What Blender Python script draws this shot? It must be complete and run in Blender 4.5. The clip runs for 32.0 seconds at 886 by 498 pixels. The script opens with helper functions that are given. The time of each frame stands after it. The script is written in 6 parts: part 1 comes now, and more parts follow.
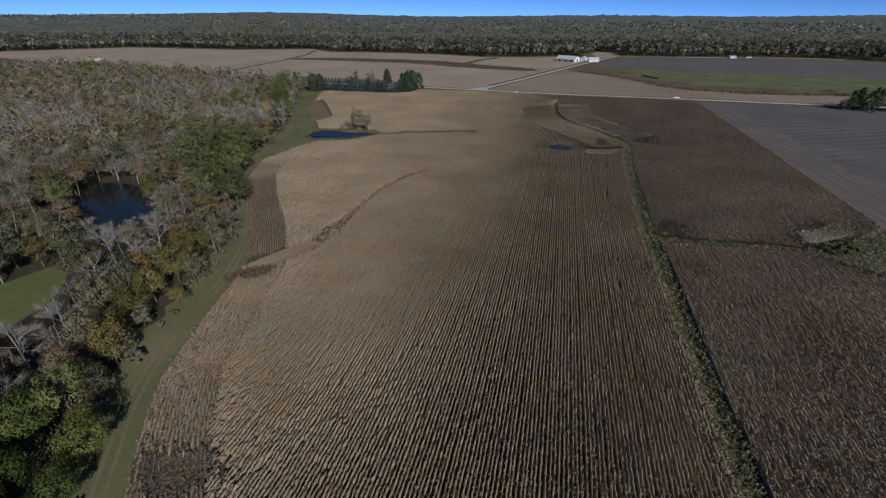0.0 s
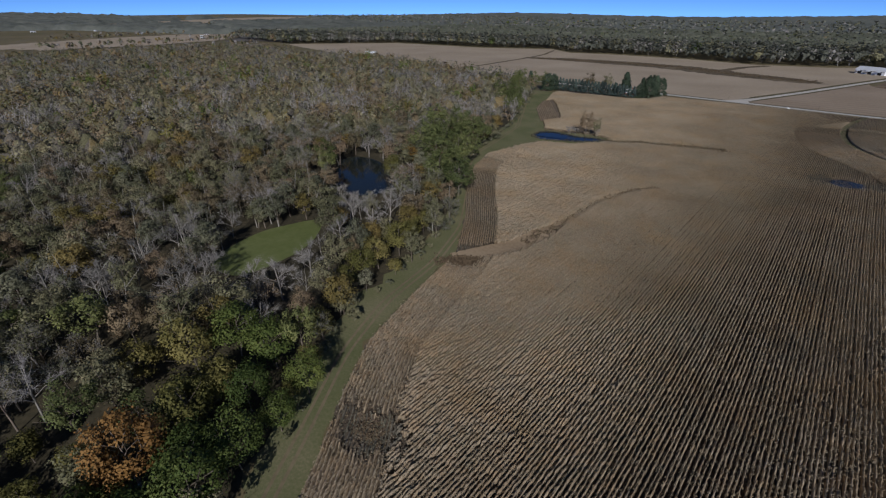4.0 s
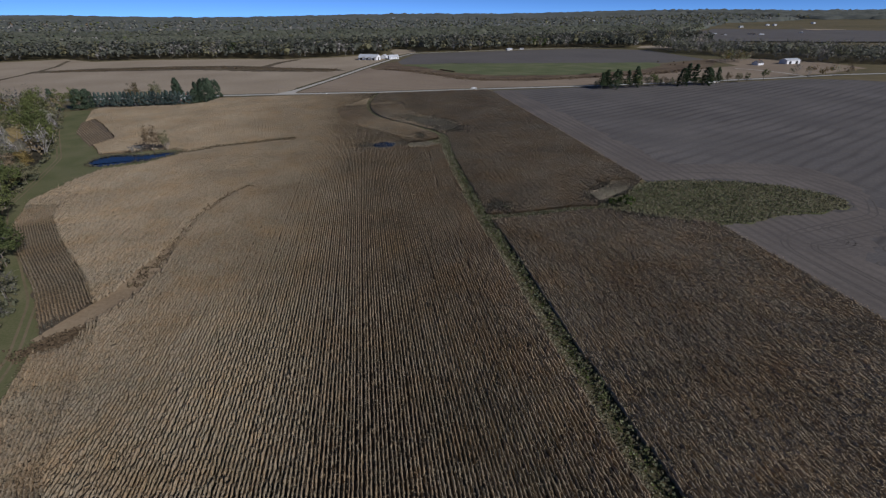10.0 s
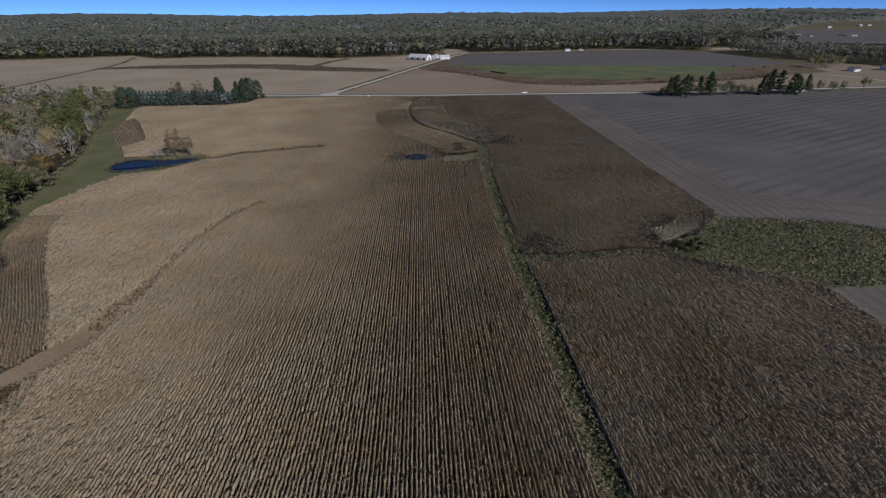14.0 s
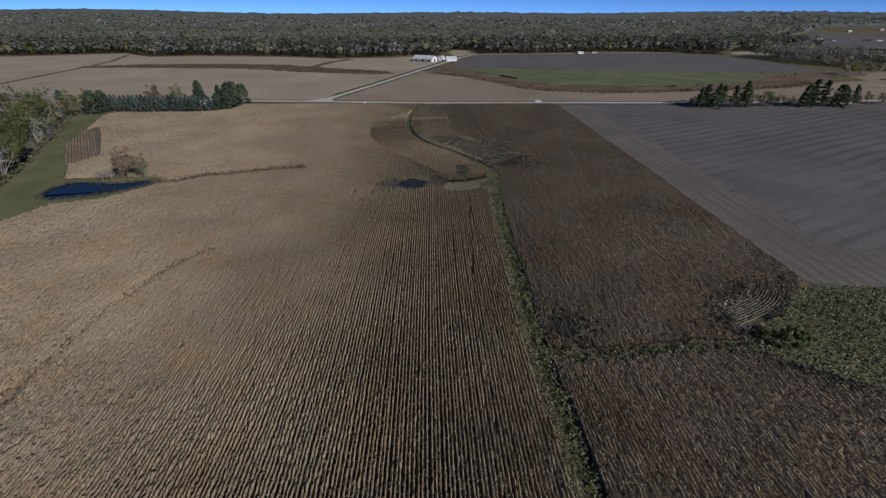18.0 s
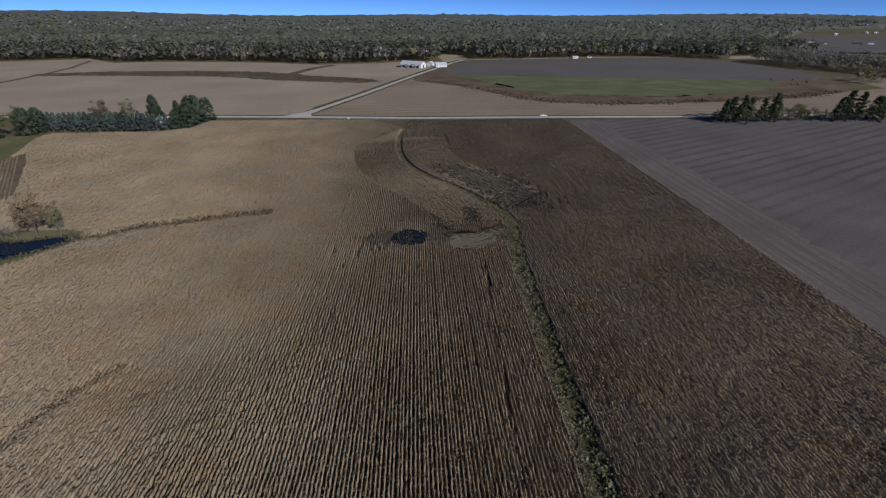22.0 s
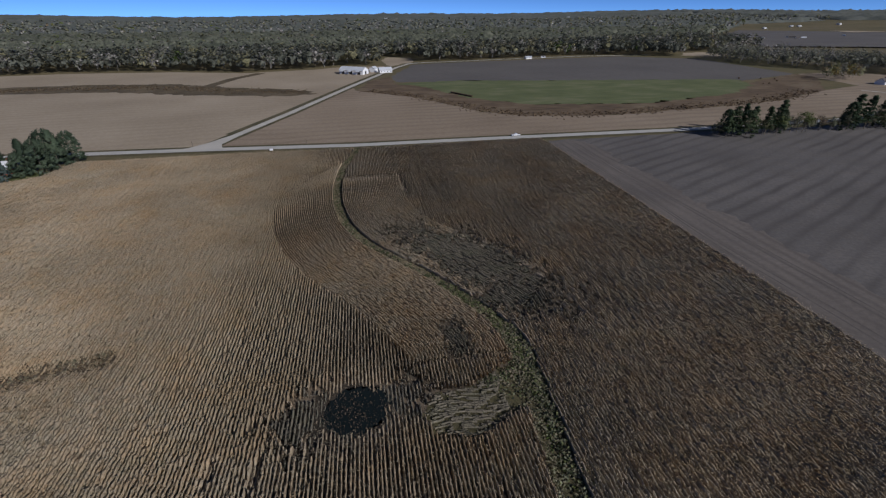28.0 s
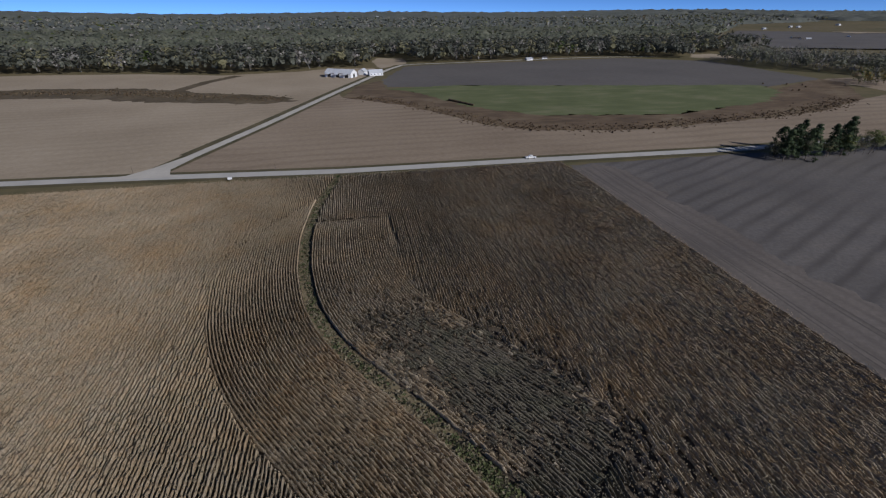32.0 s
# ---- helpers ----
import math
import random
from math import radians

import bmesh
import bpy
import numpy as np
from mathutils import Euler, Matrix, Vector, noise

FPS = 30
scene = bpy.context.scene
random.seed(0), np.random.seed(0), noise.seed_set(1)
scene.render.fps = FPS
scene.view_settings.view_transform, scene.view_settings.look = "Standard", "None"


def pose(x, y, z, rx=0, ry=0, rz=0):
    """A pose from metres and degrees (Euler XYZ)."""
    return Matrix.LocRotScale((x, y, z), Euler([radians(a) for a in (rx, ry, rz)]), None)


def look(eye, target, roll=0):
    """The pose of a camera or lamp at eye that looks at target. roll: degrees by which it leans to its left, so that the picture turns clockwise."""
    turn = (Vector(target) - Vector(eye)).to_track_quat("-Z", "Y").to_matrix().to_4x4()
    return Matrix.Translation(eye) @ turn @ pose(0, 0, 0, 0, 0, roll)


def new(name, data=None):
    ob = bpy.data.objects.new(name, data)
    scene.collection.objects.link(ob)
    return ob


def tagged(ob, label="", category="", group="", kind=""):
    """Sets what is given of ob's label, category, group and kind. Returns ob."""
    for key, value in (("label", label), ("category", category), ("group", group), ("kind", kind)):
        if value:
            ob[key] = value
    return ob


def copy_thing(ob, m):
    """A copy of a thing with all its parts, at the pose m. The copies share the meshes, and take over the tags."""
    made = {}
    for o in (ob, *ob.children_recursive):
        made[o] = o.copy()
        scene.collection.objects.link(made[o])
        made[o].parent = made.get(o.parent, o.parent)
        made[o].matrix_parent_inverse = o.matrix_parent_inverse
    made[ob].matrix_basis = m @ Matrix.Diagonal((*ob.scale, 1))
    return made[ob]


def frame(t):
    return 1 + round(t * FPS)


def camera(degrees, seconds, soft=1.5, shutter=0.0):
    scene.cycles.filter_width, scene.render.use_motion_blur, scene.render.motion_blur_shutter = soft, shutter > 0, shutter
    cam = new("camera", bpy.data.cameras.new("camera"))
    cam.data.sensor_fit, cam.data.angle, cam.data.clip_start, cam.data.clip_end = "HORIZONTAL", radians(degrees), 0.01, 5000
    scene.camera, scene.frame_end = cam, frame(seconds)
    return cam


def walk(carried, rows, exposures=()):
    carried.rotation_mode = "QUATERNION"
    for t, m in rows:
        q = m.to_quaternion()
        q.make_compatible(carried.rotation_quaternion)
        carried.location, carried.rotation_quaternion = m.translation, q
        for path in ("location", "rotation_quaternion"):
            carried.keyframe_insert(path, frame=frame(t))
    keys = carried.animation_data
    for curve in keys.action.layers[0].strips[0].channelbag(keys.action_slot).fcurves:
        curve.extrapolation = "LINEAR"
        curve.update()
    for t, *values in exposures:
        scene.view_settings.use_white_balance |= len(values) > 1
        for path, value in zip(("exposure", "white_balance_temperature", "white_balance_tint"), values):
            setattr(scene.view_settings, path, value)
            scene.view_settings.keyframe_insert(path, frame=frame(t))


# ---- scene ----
cam = camera(88.42, 32.0, soft=1.25)
# seconds, x, y, z, heading (clockwise from +y), tilt below level, lean
PATH = [
    (0.0, -0.05, 0.04, 70.86, -13.310, 27.269, 0.232),
    (0.5, -1.36, 1.45, 70.46, -17.591, 27.282, 0.283),
    (1.0, -2.22, 2.41, 70.32, -26.326, 27.317, 0.316),
    (1.5, -2.79, 2.90, 70.32, -32.939, 27.360, 0.316),
    (2.0, -3.41, 3.22, 70.25, -36.711, 27.391, 0.295),
    (2.5, -4.29, 3.77, 70.08, -38.831, 27.406, 0.280),
    (4.5, -7.14, 3.00, 70.19, -40.174, 27.311, 0.172),
    (5.0, -7.00, 2.52, 70.53, -38.769, 27.305, 0.187),
    (5.5, -6.79, 1.10, 71.02, -28.460, 27.304, 0.204),
    (6.0, -6.68, -0.38, 71.49, -10.785, 27.309, 0.194),
    (6.5, -6.67, -1.21, 71.77, -3.599, 27.311, 0.136),
    (7.0, -6.81, -1.72, 71.87, 3.630, 27.307, 0.044),
    (7.5, -6.89, -2.25, 71.87, 6.092, 27.307, -0.078),
    (8.0, -6.74, -2.76, 71.83, 7.019, 27.322, -0.218),
    (8.5, -6.27, -2.97, 71.75, 7.734, 27.360, -0.356),
    (9.0, -5.63, -2.50, 71.69, 8.308, 27.394, -0.448),
    (9.5, -5.16, -1.34, 71.59, 8.945, 27.395, -0.464),
    (10.0, -4.44, 0.38, 71.45, 9.470, 27.394, -0.463),
    (10.5, -3.13, 2.63, 71.36, 9.587, 27.402, -0.489),
    (11.0, -1.48, 5.41, 71.38, 9.670, 27.413, -0.517),
    (11.5, 0.29, 8.57, 71.47, 9.799, 27.426, -0.535),
    (12.0, 2.02, 11.97, 71.56, 9.888, 27.441, -0.542),
    (12.5, 3.61, 15.81, 71.65, 10.055, 27.462, -0.538),
    (13.0, 5.07, 20.35, 71.70, 9.593, 27.477, -0.517),
    (13.5, 6.50, 25.48, 71.55, 3.870, 27.470, -0.472),
    (14.0, 7.79, 30.97, 71.29, 2.868, 27.463, -0.413),
    (14.5, 8.91, 36.60, 70.92, 2.850, 27.463, -0.369),
    (16.5, 11.07, 59.12, 70.94, 2.599, 27.579, 0.130),
    (17.0, 12.19, 65.13, 70.84, 2.316, 27.558, 0.139),
    (17.5, 12.64, 71.46, 70.78, 2.175, 27.539, 0.170),
    (18.0, 12.36, 77.90, 70.78, 2.228, 27.520, 0.215),
    (18.5, 11.54, 84.38, 70.79, 2.415, 27.496, 0.244),
    (19.0, 10.65, 90.92, 70.90, 2.545, 27.468, 0.262),
    (19.5, 10.02, 97.44, 71.09, 2.582, 27.442, 0.291),
    (20.0, 9.27, 104.09, 71.27, 2.707, 27.416, 0.315),
    (20.5, 8.44, 111.11, 71.38, 2.951, 27.385, 0.331),
    (21.0, 7.91, 118.13, 71.43, 3.394, 27.353, 0.336),
    (21.5, 7.78, 124.52, 71.59, 3.833, 27.332, 0.315),
    (22.0, 7.72, 130.67, 71.84, 4.018, 27.313, 0.295),
    (22.5, 7.48, 137.23, 72.00, 4.249, 27.283, 0.295),
    (23.0, 7.19, 143.86, 72.15, 5.302, 27.261, 0.276),
    (23.5, 7.24, 150.04, 72.44, 5.655, 27.262, 0.196),
    (24.0, 7.54, 156.39, 72.77, 6.119, 27.269, 0.090),
    (24.5, 7.87, 163.25, 72.94, 7.601, 27.274, -0.009),
    (25.0, 8.17, 170.38, 72.82, 7.944, 27.274, -0.089),
    (25.5, 8.29, 177.53, 72.43, 8.657, 27.262, -0.138),
    (27.5, 10.70, 203.16, 71.72, 9.865, 27.395, -0.397),
    (28.0, 11.48, 209.89, 71.51, 10.390, 27.418, -0.393),
    (28.5, 12.31, 216.76, 71.24, 10.690, 27.446, -0.391),
    (29.0, 13.10, 223.76, 70.99, 10.919, 27.470, -0.371),
    (29.5, 13.93, 230.83, 70.75, 11.087, 27.486, -0.337),
    (30.0, 14.83, 237.90, 70.53, 11.093, 27.505, -0.293),
    (30.5, 15.72, 245.00, 70.43, 11.254, 27.532, -0.237),
    (31.0, 16.62, 252.19, 70.37, 11.239, 27.552, -0.167),
    (31.5, 17.51, 259.46, 70.36, 11.330, 27.560, -0.101),
    (32.0, 18.33, 266.66, 70.46, 11.359, 27.563, -0.067),
]
EXPOSURE, KELVIN, TINT = 0.27, 6100.0, 11.0


def flight_pose(x, y, z, heading, tilt, lean):
    a, b = radians(heading), radians(tilt)
    way = Vector((math.sin(a) * math.cos(b), math.cos(a) * math.cos(b), -math.sin(b)))
    return look((x, y, z), Vector((x, y, z)) + way * 100, lean)


walk(cam, [(r[0], flight_pose(*r[1:])) for r in PATH], [(0.0, EXPOSURE, KELVIN, TINT), (32.0, EXPOSURE, KELVIN, TINT)])

# ---- light: clear autumn sky, low sun behind the right shoulder ----
SUN_AZ, SUN_EL = 141.4, 28.0
world = bpy.data.worlds.new("sky")
scene.world = world
world.use_nodes = True
sky = world.node_tree.nodes.new("ShaderNodeTexSky")
sky.sky_type = "NISHITA"
sky.sun_disc = False
sky.sun_elevation = radians(SUN_EL)
sky.sun_rotation = radians(SUN_AZ)
sky.altitude, sky.air_density, sky.dust_density, sky.ozone_density = 13000, 1.0, 0.0, 4.0
back = world.node_tree.nodes["Background"]
back.inputs["Strength"].default_value = 0.085
world.node_tree.links.new(sky.outputs[0], back.inputs["Color"])
sun = new("sun", bpy.data.lights.new("sun", "SUN"))
sun.data.energy, sun.data.angle, sun.data.color = 3.0, radians(0.53), (1.0, 0.95, 0.89)
sun_way = Vector((math.sin(radians(SUN_AZ)) * math.cos(radians(SUN_EL)), math.cos(radians(SUN_AZ)) * math.cos(radians(SUN_EL)), math.sin(radians(SUN_EL))))
sun.matrix_world = look(sun_way * 300, (0, 0, 0))

rng = np.random.default_rng(7)


# ---- materials ----
def material(name, colors, scale=1.0, rough=0.85, bump=0.3, fine=None, coarse=None, metal=0.0, spec=0.25, island=0.0, per_object=0.0, stretch=(1, 1, 1), bump_dist=0.1, patchy=0.5):
    """Colours laid over a fine and a coarse noise at real size; island and per_object vary brightness by piece and by object."""
    m = bpy.data.materials.new(name)
    m.use_nodes = True
    nt = m.node_tree
    n, l = nt.nodes, nt.links
    bsdf = n["Principled BSDF"]
    bsdf.inputs["Roughness"].default_value = rough
    bsdf.inputs["Metallic"].default_value = metal
    bsdf.inputs["Specular IOR Level"].default_value = spec
    geo = n.new("ShaderNodeNewGeometry")
    mapping = n.new("ShaderNodeMapping")
    mapping.inputs["Scale"].default_value = stretch
    l.new(geo.outputs["Position"], mapping.inputs["Vector"])
    fine = fine or scale
    coarse = coarse or scale * 0.08
    n1 = n.new("ShaderNodeTexNoise")
    n1.inputs["Scale"].default_value, n1.inputs["Detail"].default_value, n1.inputs["Roughness"].default_value = fine, 6, 0.65
    l.new(mapping.outputs[0], n1.inputs["Vector"])
    n2 = n.new("ShaderNodeTexNoise")
    n2.inputs["Scale"].default_value, n2.inputs["Detail"].default_value = coarse, 5
    l.new(geo.outputs["Position"], n2.inputs["Vector"])
    mix = n.new("ShaderNodeMath")
    mix.operation = "MULTIPLY_ADD"
    mix.inputs[1].default_value = 1 - patchy
    l.new(n1.outputs["Fac"], mix.inputs[0])
    half = n.new("ShaderNodeMath")
    half.operation = "MULTIPLY"
    half.inputs[1].default_value = patchy
    l.new(n2.outputs["Fac"], half.inputs[0])
    l.new(half.outputs[0], mix.inputs[2])
    fac = mix.outputs[0]
    if island:
        add = n.new("ShaderNodeMath")
        add.operation = "MULTIPLY_ADD"
        add.inputs[1].default_value = island
        l.new(geo.outputs["Random Per Island"], add.inputs[0])
        l.new(fac, add.inputs[2])
        sub = n.new("ShaderNodeMath")
        sub.operation = "SUBTRACT"
        sub.inputs[1].default_value = island / 2
        l.new(add.outputs[0], sub.inputs[0])
        fac = sub.outputs[0]
    ramp = n.new("ShaderNodeValToRGB")
    stops = ramp.color_ramp.elements
    k = len(colors)
    while len(stops) < k:
        stops.new(0.5)
    for i, c in enumerate(colors):
        stops[i].position = 0.3 + 0.4 * i / max(1, k - 1)
        stops[i].color = (*c, 1)
    l.new(fac, ramp.inputs[0])
    color = ramp.outputs[0]
    if per_object:
        info = n.new("ShaderNodeObjectInfo")
        hsv = n.new("ShaderNodeHueSaturation")
        vmap = n.new("ShaderNodeMapRange")
        vmap.inputs["To Min"].default_value, vmap.inputs["To Max"].default_value = 1 - per_object, 1 + per_object
        l.new(info.outputs["Random"], vmap.inputs["Value"])
        hmap = n.new("ShaderNodeMapRange")
        hmap.inputs["To Min"].default_value, hmap.inputs["To Max"].default_value = 0.5 + 0.05 * per_object, 0.5 - 0.05 * per_object
        l.new(info.outputs["Random"], hmap.inputs["Value"])
        l.new(vmap.outputs[0], hsv.inputs["Value"])
        l.new(hmap.outputs[0], hsv.inputs["Hue"])
        l.new(color, hsv.inputs["Color"])
        color = hsv.outputs[0]
    l.new(color, bsdf.inputs["Base Color"])
    if bump:
        b = n.new("ShaderNodeBump")
        b.inputs["Strength"].default_value, b.inputs["Distance"].default_value = bump, bump_dist
        l.new(n1.outputs["Fac"], b.inputs["Height"])
        l.new(b.outputs[0], bsdf.inputs["Normal"])
    return m


def banded(m, axis_deg, width, dark, amount, distort=2.0, sharp=2.0):
    """Lays faint wavering tillage bands of the given width over a material's colour."""
    n, l = m.node_tree.nodes, m.node_tree.links
    bsdf = n["Principled BSDF"]
    src = bsdf.inputs["Base Color"].links[0].from_socket
    geo = n.new("ShaderNodeNewGeometry")
    mp = n.new("ShaderNodeMapping")
    mp.inputs["Rotation"].default_value = (0, 0, radians(axis_deg))
    l.new(geo.outputs["Position"], mp.inputs["Vector"])
    w = n.new("ShaderNodeTexWave")
    w.inputs["Scale"].default_value = 0.314 / width
    w.inputs["Distortion"].default_value, w.inputs["Detail"].default_value = distort, 3
    w.inputs["Detail Scale"].default_value = 0.6
    l.new(mp.outputs[0], w.inputs["Vector"])
    pw = n.new("ShaderNodeMath")
    pw.operation = "POWER"
    pw.inputs[1].default_value = sharp
    l.new(w.outputs["Fac"], pw.inputs[0])
    amt = n.new("ShaderNodeMath")
    amt.operation = "MULTIPLY"
    patch = n.new("ShaderNodeTexNoise")
    patch.inputs["Scale"].default_value, patch.inputs["Detail"].default_value = 0.11 / width, 4
    l.new(geo.outputs["Position"], patch.inputs["Vector"])
    strength = n.new("ShaderNodeMapRange")
    strength.inputs["From Min"].default_value, strength.inputs["From Max"].default_value = 0.35, 0.65
    strength.inputs["To Min"].default_value, strength.inputs["To Max"].default_value = amount * 0.2, amount * 1.3
    l.new(patch.outputs["Fac"], strength.inputs["Value"])
    l.new(strength.outputs[0], amt.inputs[1])
    l.new(pw.outputs[0], amt.inputs[0])
    mx = n.new("ShaderNodeMixRGB")
    mx.inputs["Color2"].default_value = (*dark, 1)
    l.new(amt.outputs[0], mx.inputs["Fac"])
    l.new(src, mx.inputs["Color1"])
    l.new(mx.outputs[0], bsdf.inputs["Base Color"])
    return m


def translucent(m, amount):
    """Lets light through thin leaves."""
    n, l = m.node_tree.nodes, m.node_tree.links
    bsdf, out = n["Principled BSDF"], n["Material Output"]
    tr = n.new("ShaderNodeBsdfTranslucent")
    l.new(bsdf.inputs["Base Color"].links[0].from_socket, tr.inputs["Color"])
    mx = n.new("ShaderNodeMixShader")
    mx.inputs["Fac"].default_value = amount
    l.new(bsdf.outputs[0], mx.inputs[1])
    l.new(tr.outputs[0], mx.inputs[2])
    l.new(mx.outputs[0], out.inputs["Surface"])
    return m


def water_material(name, deep, rough=0.06, scale=1.5, strength=0.05):
    m = material(name, [deep, tuple(c * 1.3 for c in deep)], scale, rough, strength, spec=0.5)
    m.node_tree.nodes["Principled BSDF"].inputs["IOR"].default_value = 1.33
    return m


M = {}
M["ground"] = material("ground_meadow", [(0.07, 0.075, 0.03), (0.14, 0.115, 0.06), (0.2, 0.16, 0.09)], 0.05, coarse=0.004, bump=0.2)
def mottled(m, tints):
    """Lays wide soft patches of other tones over a material: (colour, patch size in metres, amount, seed)."""
    n, l = m.node_tree.nodes, m.node_tree.links
    bsdf = n["Principled BSDF"]
    geo = n.new("ShaderNodeNewGeometry")
    color = bsdf.inputs["Base Color"].links[0].from_socket
    for tint, size, amount, seed in tints:
        shift = n.new("ShaderNodeVectorMath")
        shift.inputs[1].default_value = (seed * 37.0, seed * 91.0, 0)
        l.new(geo.outputs["Position"], shift.inputs[0])
        patch = n.new("ShaderNodeTexNoise")
        patch.inputs["Scale"].default_value, patch.inputs["Detail"].default_value, patch.inputs["Roughness"].default_value = 1 / size, 5, 0.6
        l.new(shift.outputs[0], patch.inputs["Vector"])
        span = n.new("ShaderNodeMapRange")
        span.inputs["From Min"].default_value, span.inputs["From Max"].default_value = 0.46, 0.72
        span.inputs["To Max"].default_value = amount
        l.new(patch.outputs["Fac"], span.inputs["Value"])
        mx = n.new("ShaderNodeMixRGB")
        mx.blend_type = "MULTIPLY"
        mx.inputs["Color2"].default_value = (*tint, 1)
        l.new(span.outputs[0], mx.inputs["Fac"])
        l.new(color, mx.inputs["Color1"])
        color = mx.outputs[0]
    l.new(color, bsdf.inputs["Base Color"])
    return m


CORN_TINTS = (((1.04, 0.92, 0.76), 16.0, 0.75, 1), ((0.82, 0.87, 0.92), 34.0, 0.8, 2), ((1.06, 0.88, 0.7), 1.6, 0.6, 3), ((0.76, 0.82, 0.78), 5.0, 0.5, 4))
M["corn"] = mottled(material("dry_corn", [(0.157, 0.121, 0.0803), (0.329, 0.264, 0.185), (0.497, 0.414, 0.307)], 2.6, 0.8, 0.7, coarse=0.035, stretch=(1, 1, 0.5), bump_dist=0.15, patchy=0.3), CORN_TINTS)
M["corn_east"] = mottled(material("dry_corn_russet", [(0.161, 0.132, 0.0972), (0.333, 0.281, 0.211), (0.495, 0.431, 0.34)], 2.6, 0.8, 0.7, coarse=0.035, stretch=(1, 1, 0.5), bump_dist=0.15, patchy=0.3), CORN_TINTS)
M["corn_wet"] = mottled(material("stunted_corn", [(0.0821, 0.0728, 0.055), (0.16, 0.141, 0.109), (0.262, 0.231, 0.179)], 2.6, 0.85, 0.7, coarse=0.05, stretch=(1, 1, 0.5), bump_dist=0.15, patchy=0.3), (((0.8, 0.92, 0.78), 6.0, 0.6, 5),))
M["stalks"] = translucent(mottled(material("dry_corn_leaves", [(0.176, 0.138, 0.093), (0.364, 0.302, 0.214), (0.53, 0.457, 0.346)], 2.0, 0.8, 0.0, coarse=0.035, island=0.4, patchy=0.32), CORN_TINTS), 0.5)
M["stalks_wet"] = translucent(mottled(material("stunted_corn_leaves", [(0.0912, 0.0818, 0.0627), (0.188, 0.167, 0.13), (0.308, 0.276, 0.216)], 2.0, 0.85, 0.0, coarse=0.05, island=0.4, patchy=0.32), (((0.8, 0.92, 0.78), 6.0, 0.6, 5),)), 0.42)
M["soil"] = material("field_soil", [(0.055, 0.044, 0.034), (0.1, 0.08, 0.06), (0.17, 0.136, 0.1)], 1.2, 0.95, 0.5, coarse=0.03)
M["strip"] = material("bare_waterway", [(0.2, 0.145, 0.09), (0.3, 0.225, 0.145), (0.38, 0.295, 0.2)], 0.9, 0.95, 0.4, coarse=0.06)
M["weedsoil"] = material("flattened_weeds", [(0.075, 0.06, 0.045), (0.14, 0.108, 0.078), (0.25, 0.19, 0.13)], 0.8, 0.95, 0.6, coarse=0.1)
M["grass"] = material("mown_grass", [(0.06, 0.074, 0.028), (0.115, 0.125, 0.054), (0.16, 0.155, 0.08), (0.24, 0.21, 0.125)], 1.8, 0.9, 0.4, coarse=0.05)
M["track"] = material("worn_wheel_track", [(0.12, 0.1, 0.06), (0.19, 0.155, 0.095), (0.25, 0.2, 0.13)], 0.8, 0.95, 0.3, coarse=0.07)
M["verge"] = material("rough_verge", [(0.045, 0.043, 0.022), (0.095, 0.083, 0.044), (0.155, 0.125, 0.072)], 1.0, 0.95, 0.5, coarse=0.05)
M["plow"] = banded(mottled(material("plowed_soil", [(0.092, 0.084, 0.08), (0.127, 0.117, 0.112), (0.178, 0.163, 0.155)], 0.7, 0.95, 0.6, coarse=0.02), (((0.86, 0.86, 0.88), 30.0, 0.7, 6), ((1.1, 1.07, 1.02), 12.0, 0.7, 7))), 64, 8.5, (0.068, 0.061, 0.058), 0.6, 2.2, 3.0)
M["headland"] = banded(mottled(material("headland_soil", [(0.112, 0.097, 0.088), (0.152, 0.132, 0.119), (0.2, 0.175, 0.157)], 0.7, 0.95, 0.5, coarse=0.03), (((0.84, 0.86, 0.9), 22.0, 0.7, 8),)), 0, 4.5, (0.088, 0.077, 0.07), 0.45, 2.5)
M["rut"] = material("tractor_rut", [(0.078, 0.069, 0.063), (0.108, 0.096, 0.088), (0.15, 0.134, 0.122)], 1.2, 0.95, 0.5, coarse=0.1)
M["tan"] = banded(material("bean_stubble", [(0.262, 0.21, 0.15), (0.352, 0.288, 0.212), (0.43, 0.358, 0.272)], 0.35, 0.95, 0.25, coarse=0.012), 82, 11, (0.25, 0.2, 0.143), 0.3, 4.0)
M["tan2"] = banded(material("brown_stubble", [(0.21, 0.16, 0.115), (0.28, 0.22, 0.16), (0.345, 0.278, 0.208)], 0.35, 0.95, 0.25, coarse=0.012), 88, 12, (0.15, 0.113, 0.08), 0.32, 4.0)
M["band"] = material("waterway_grass", [(0.055, 0.044, 0.028), (0.11, 0.085, 0.052), (0.19, 0.148, 0.095)], 0.25, 0.95, 0.5, coarse=0.035)
M["gray"] = material("worked_grey_field", [(0.098, 0.09, 0.085), (0.125, 0.115, 0.108), (0.15, 0.14, 0.13)], 0.15, 0.95, 0.2, coarse=0.01)
M["pasture"] = material("green_pasture", [(0.085, 0.1, 0.043), (0.122, 0.14, 0.062), (0.2, 0.195, 0.115)], 0.12, 0.95, 0.3, coarse=0.03, stretch=(0.25, 1, 1))
M["redgrass"] = material("russet_creek_grass", [(0.06, 0.045, 0.03), (0.135, 0.095, 0.06), (0.22, 0.175, 0.115)], 0.15, 0.95, 0.5, coarse=0.03, stretch=(0.4, 1, 1))
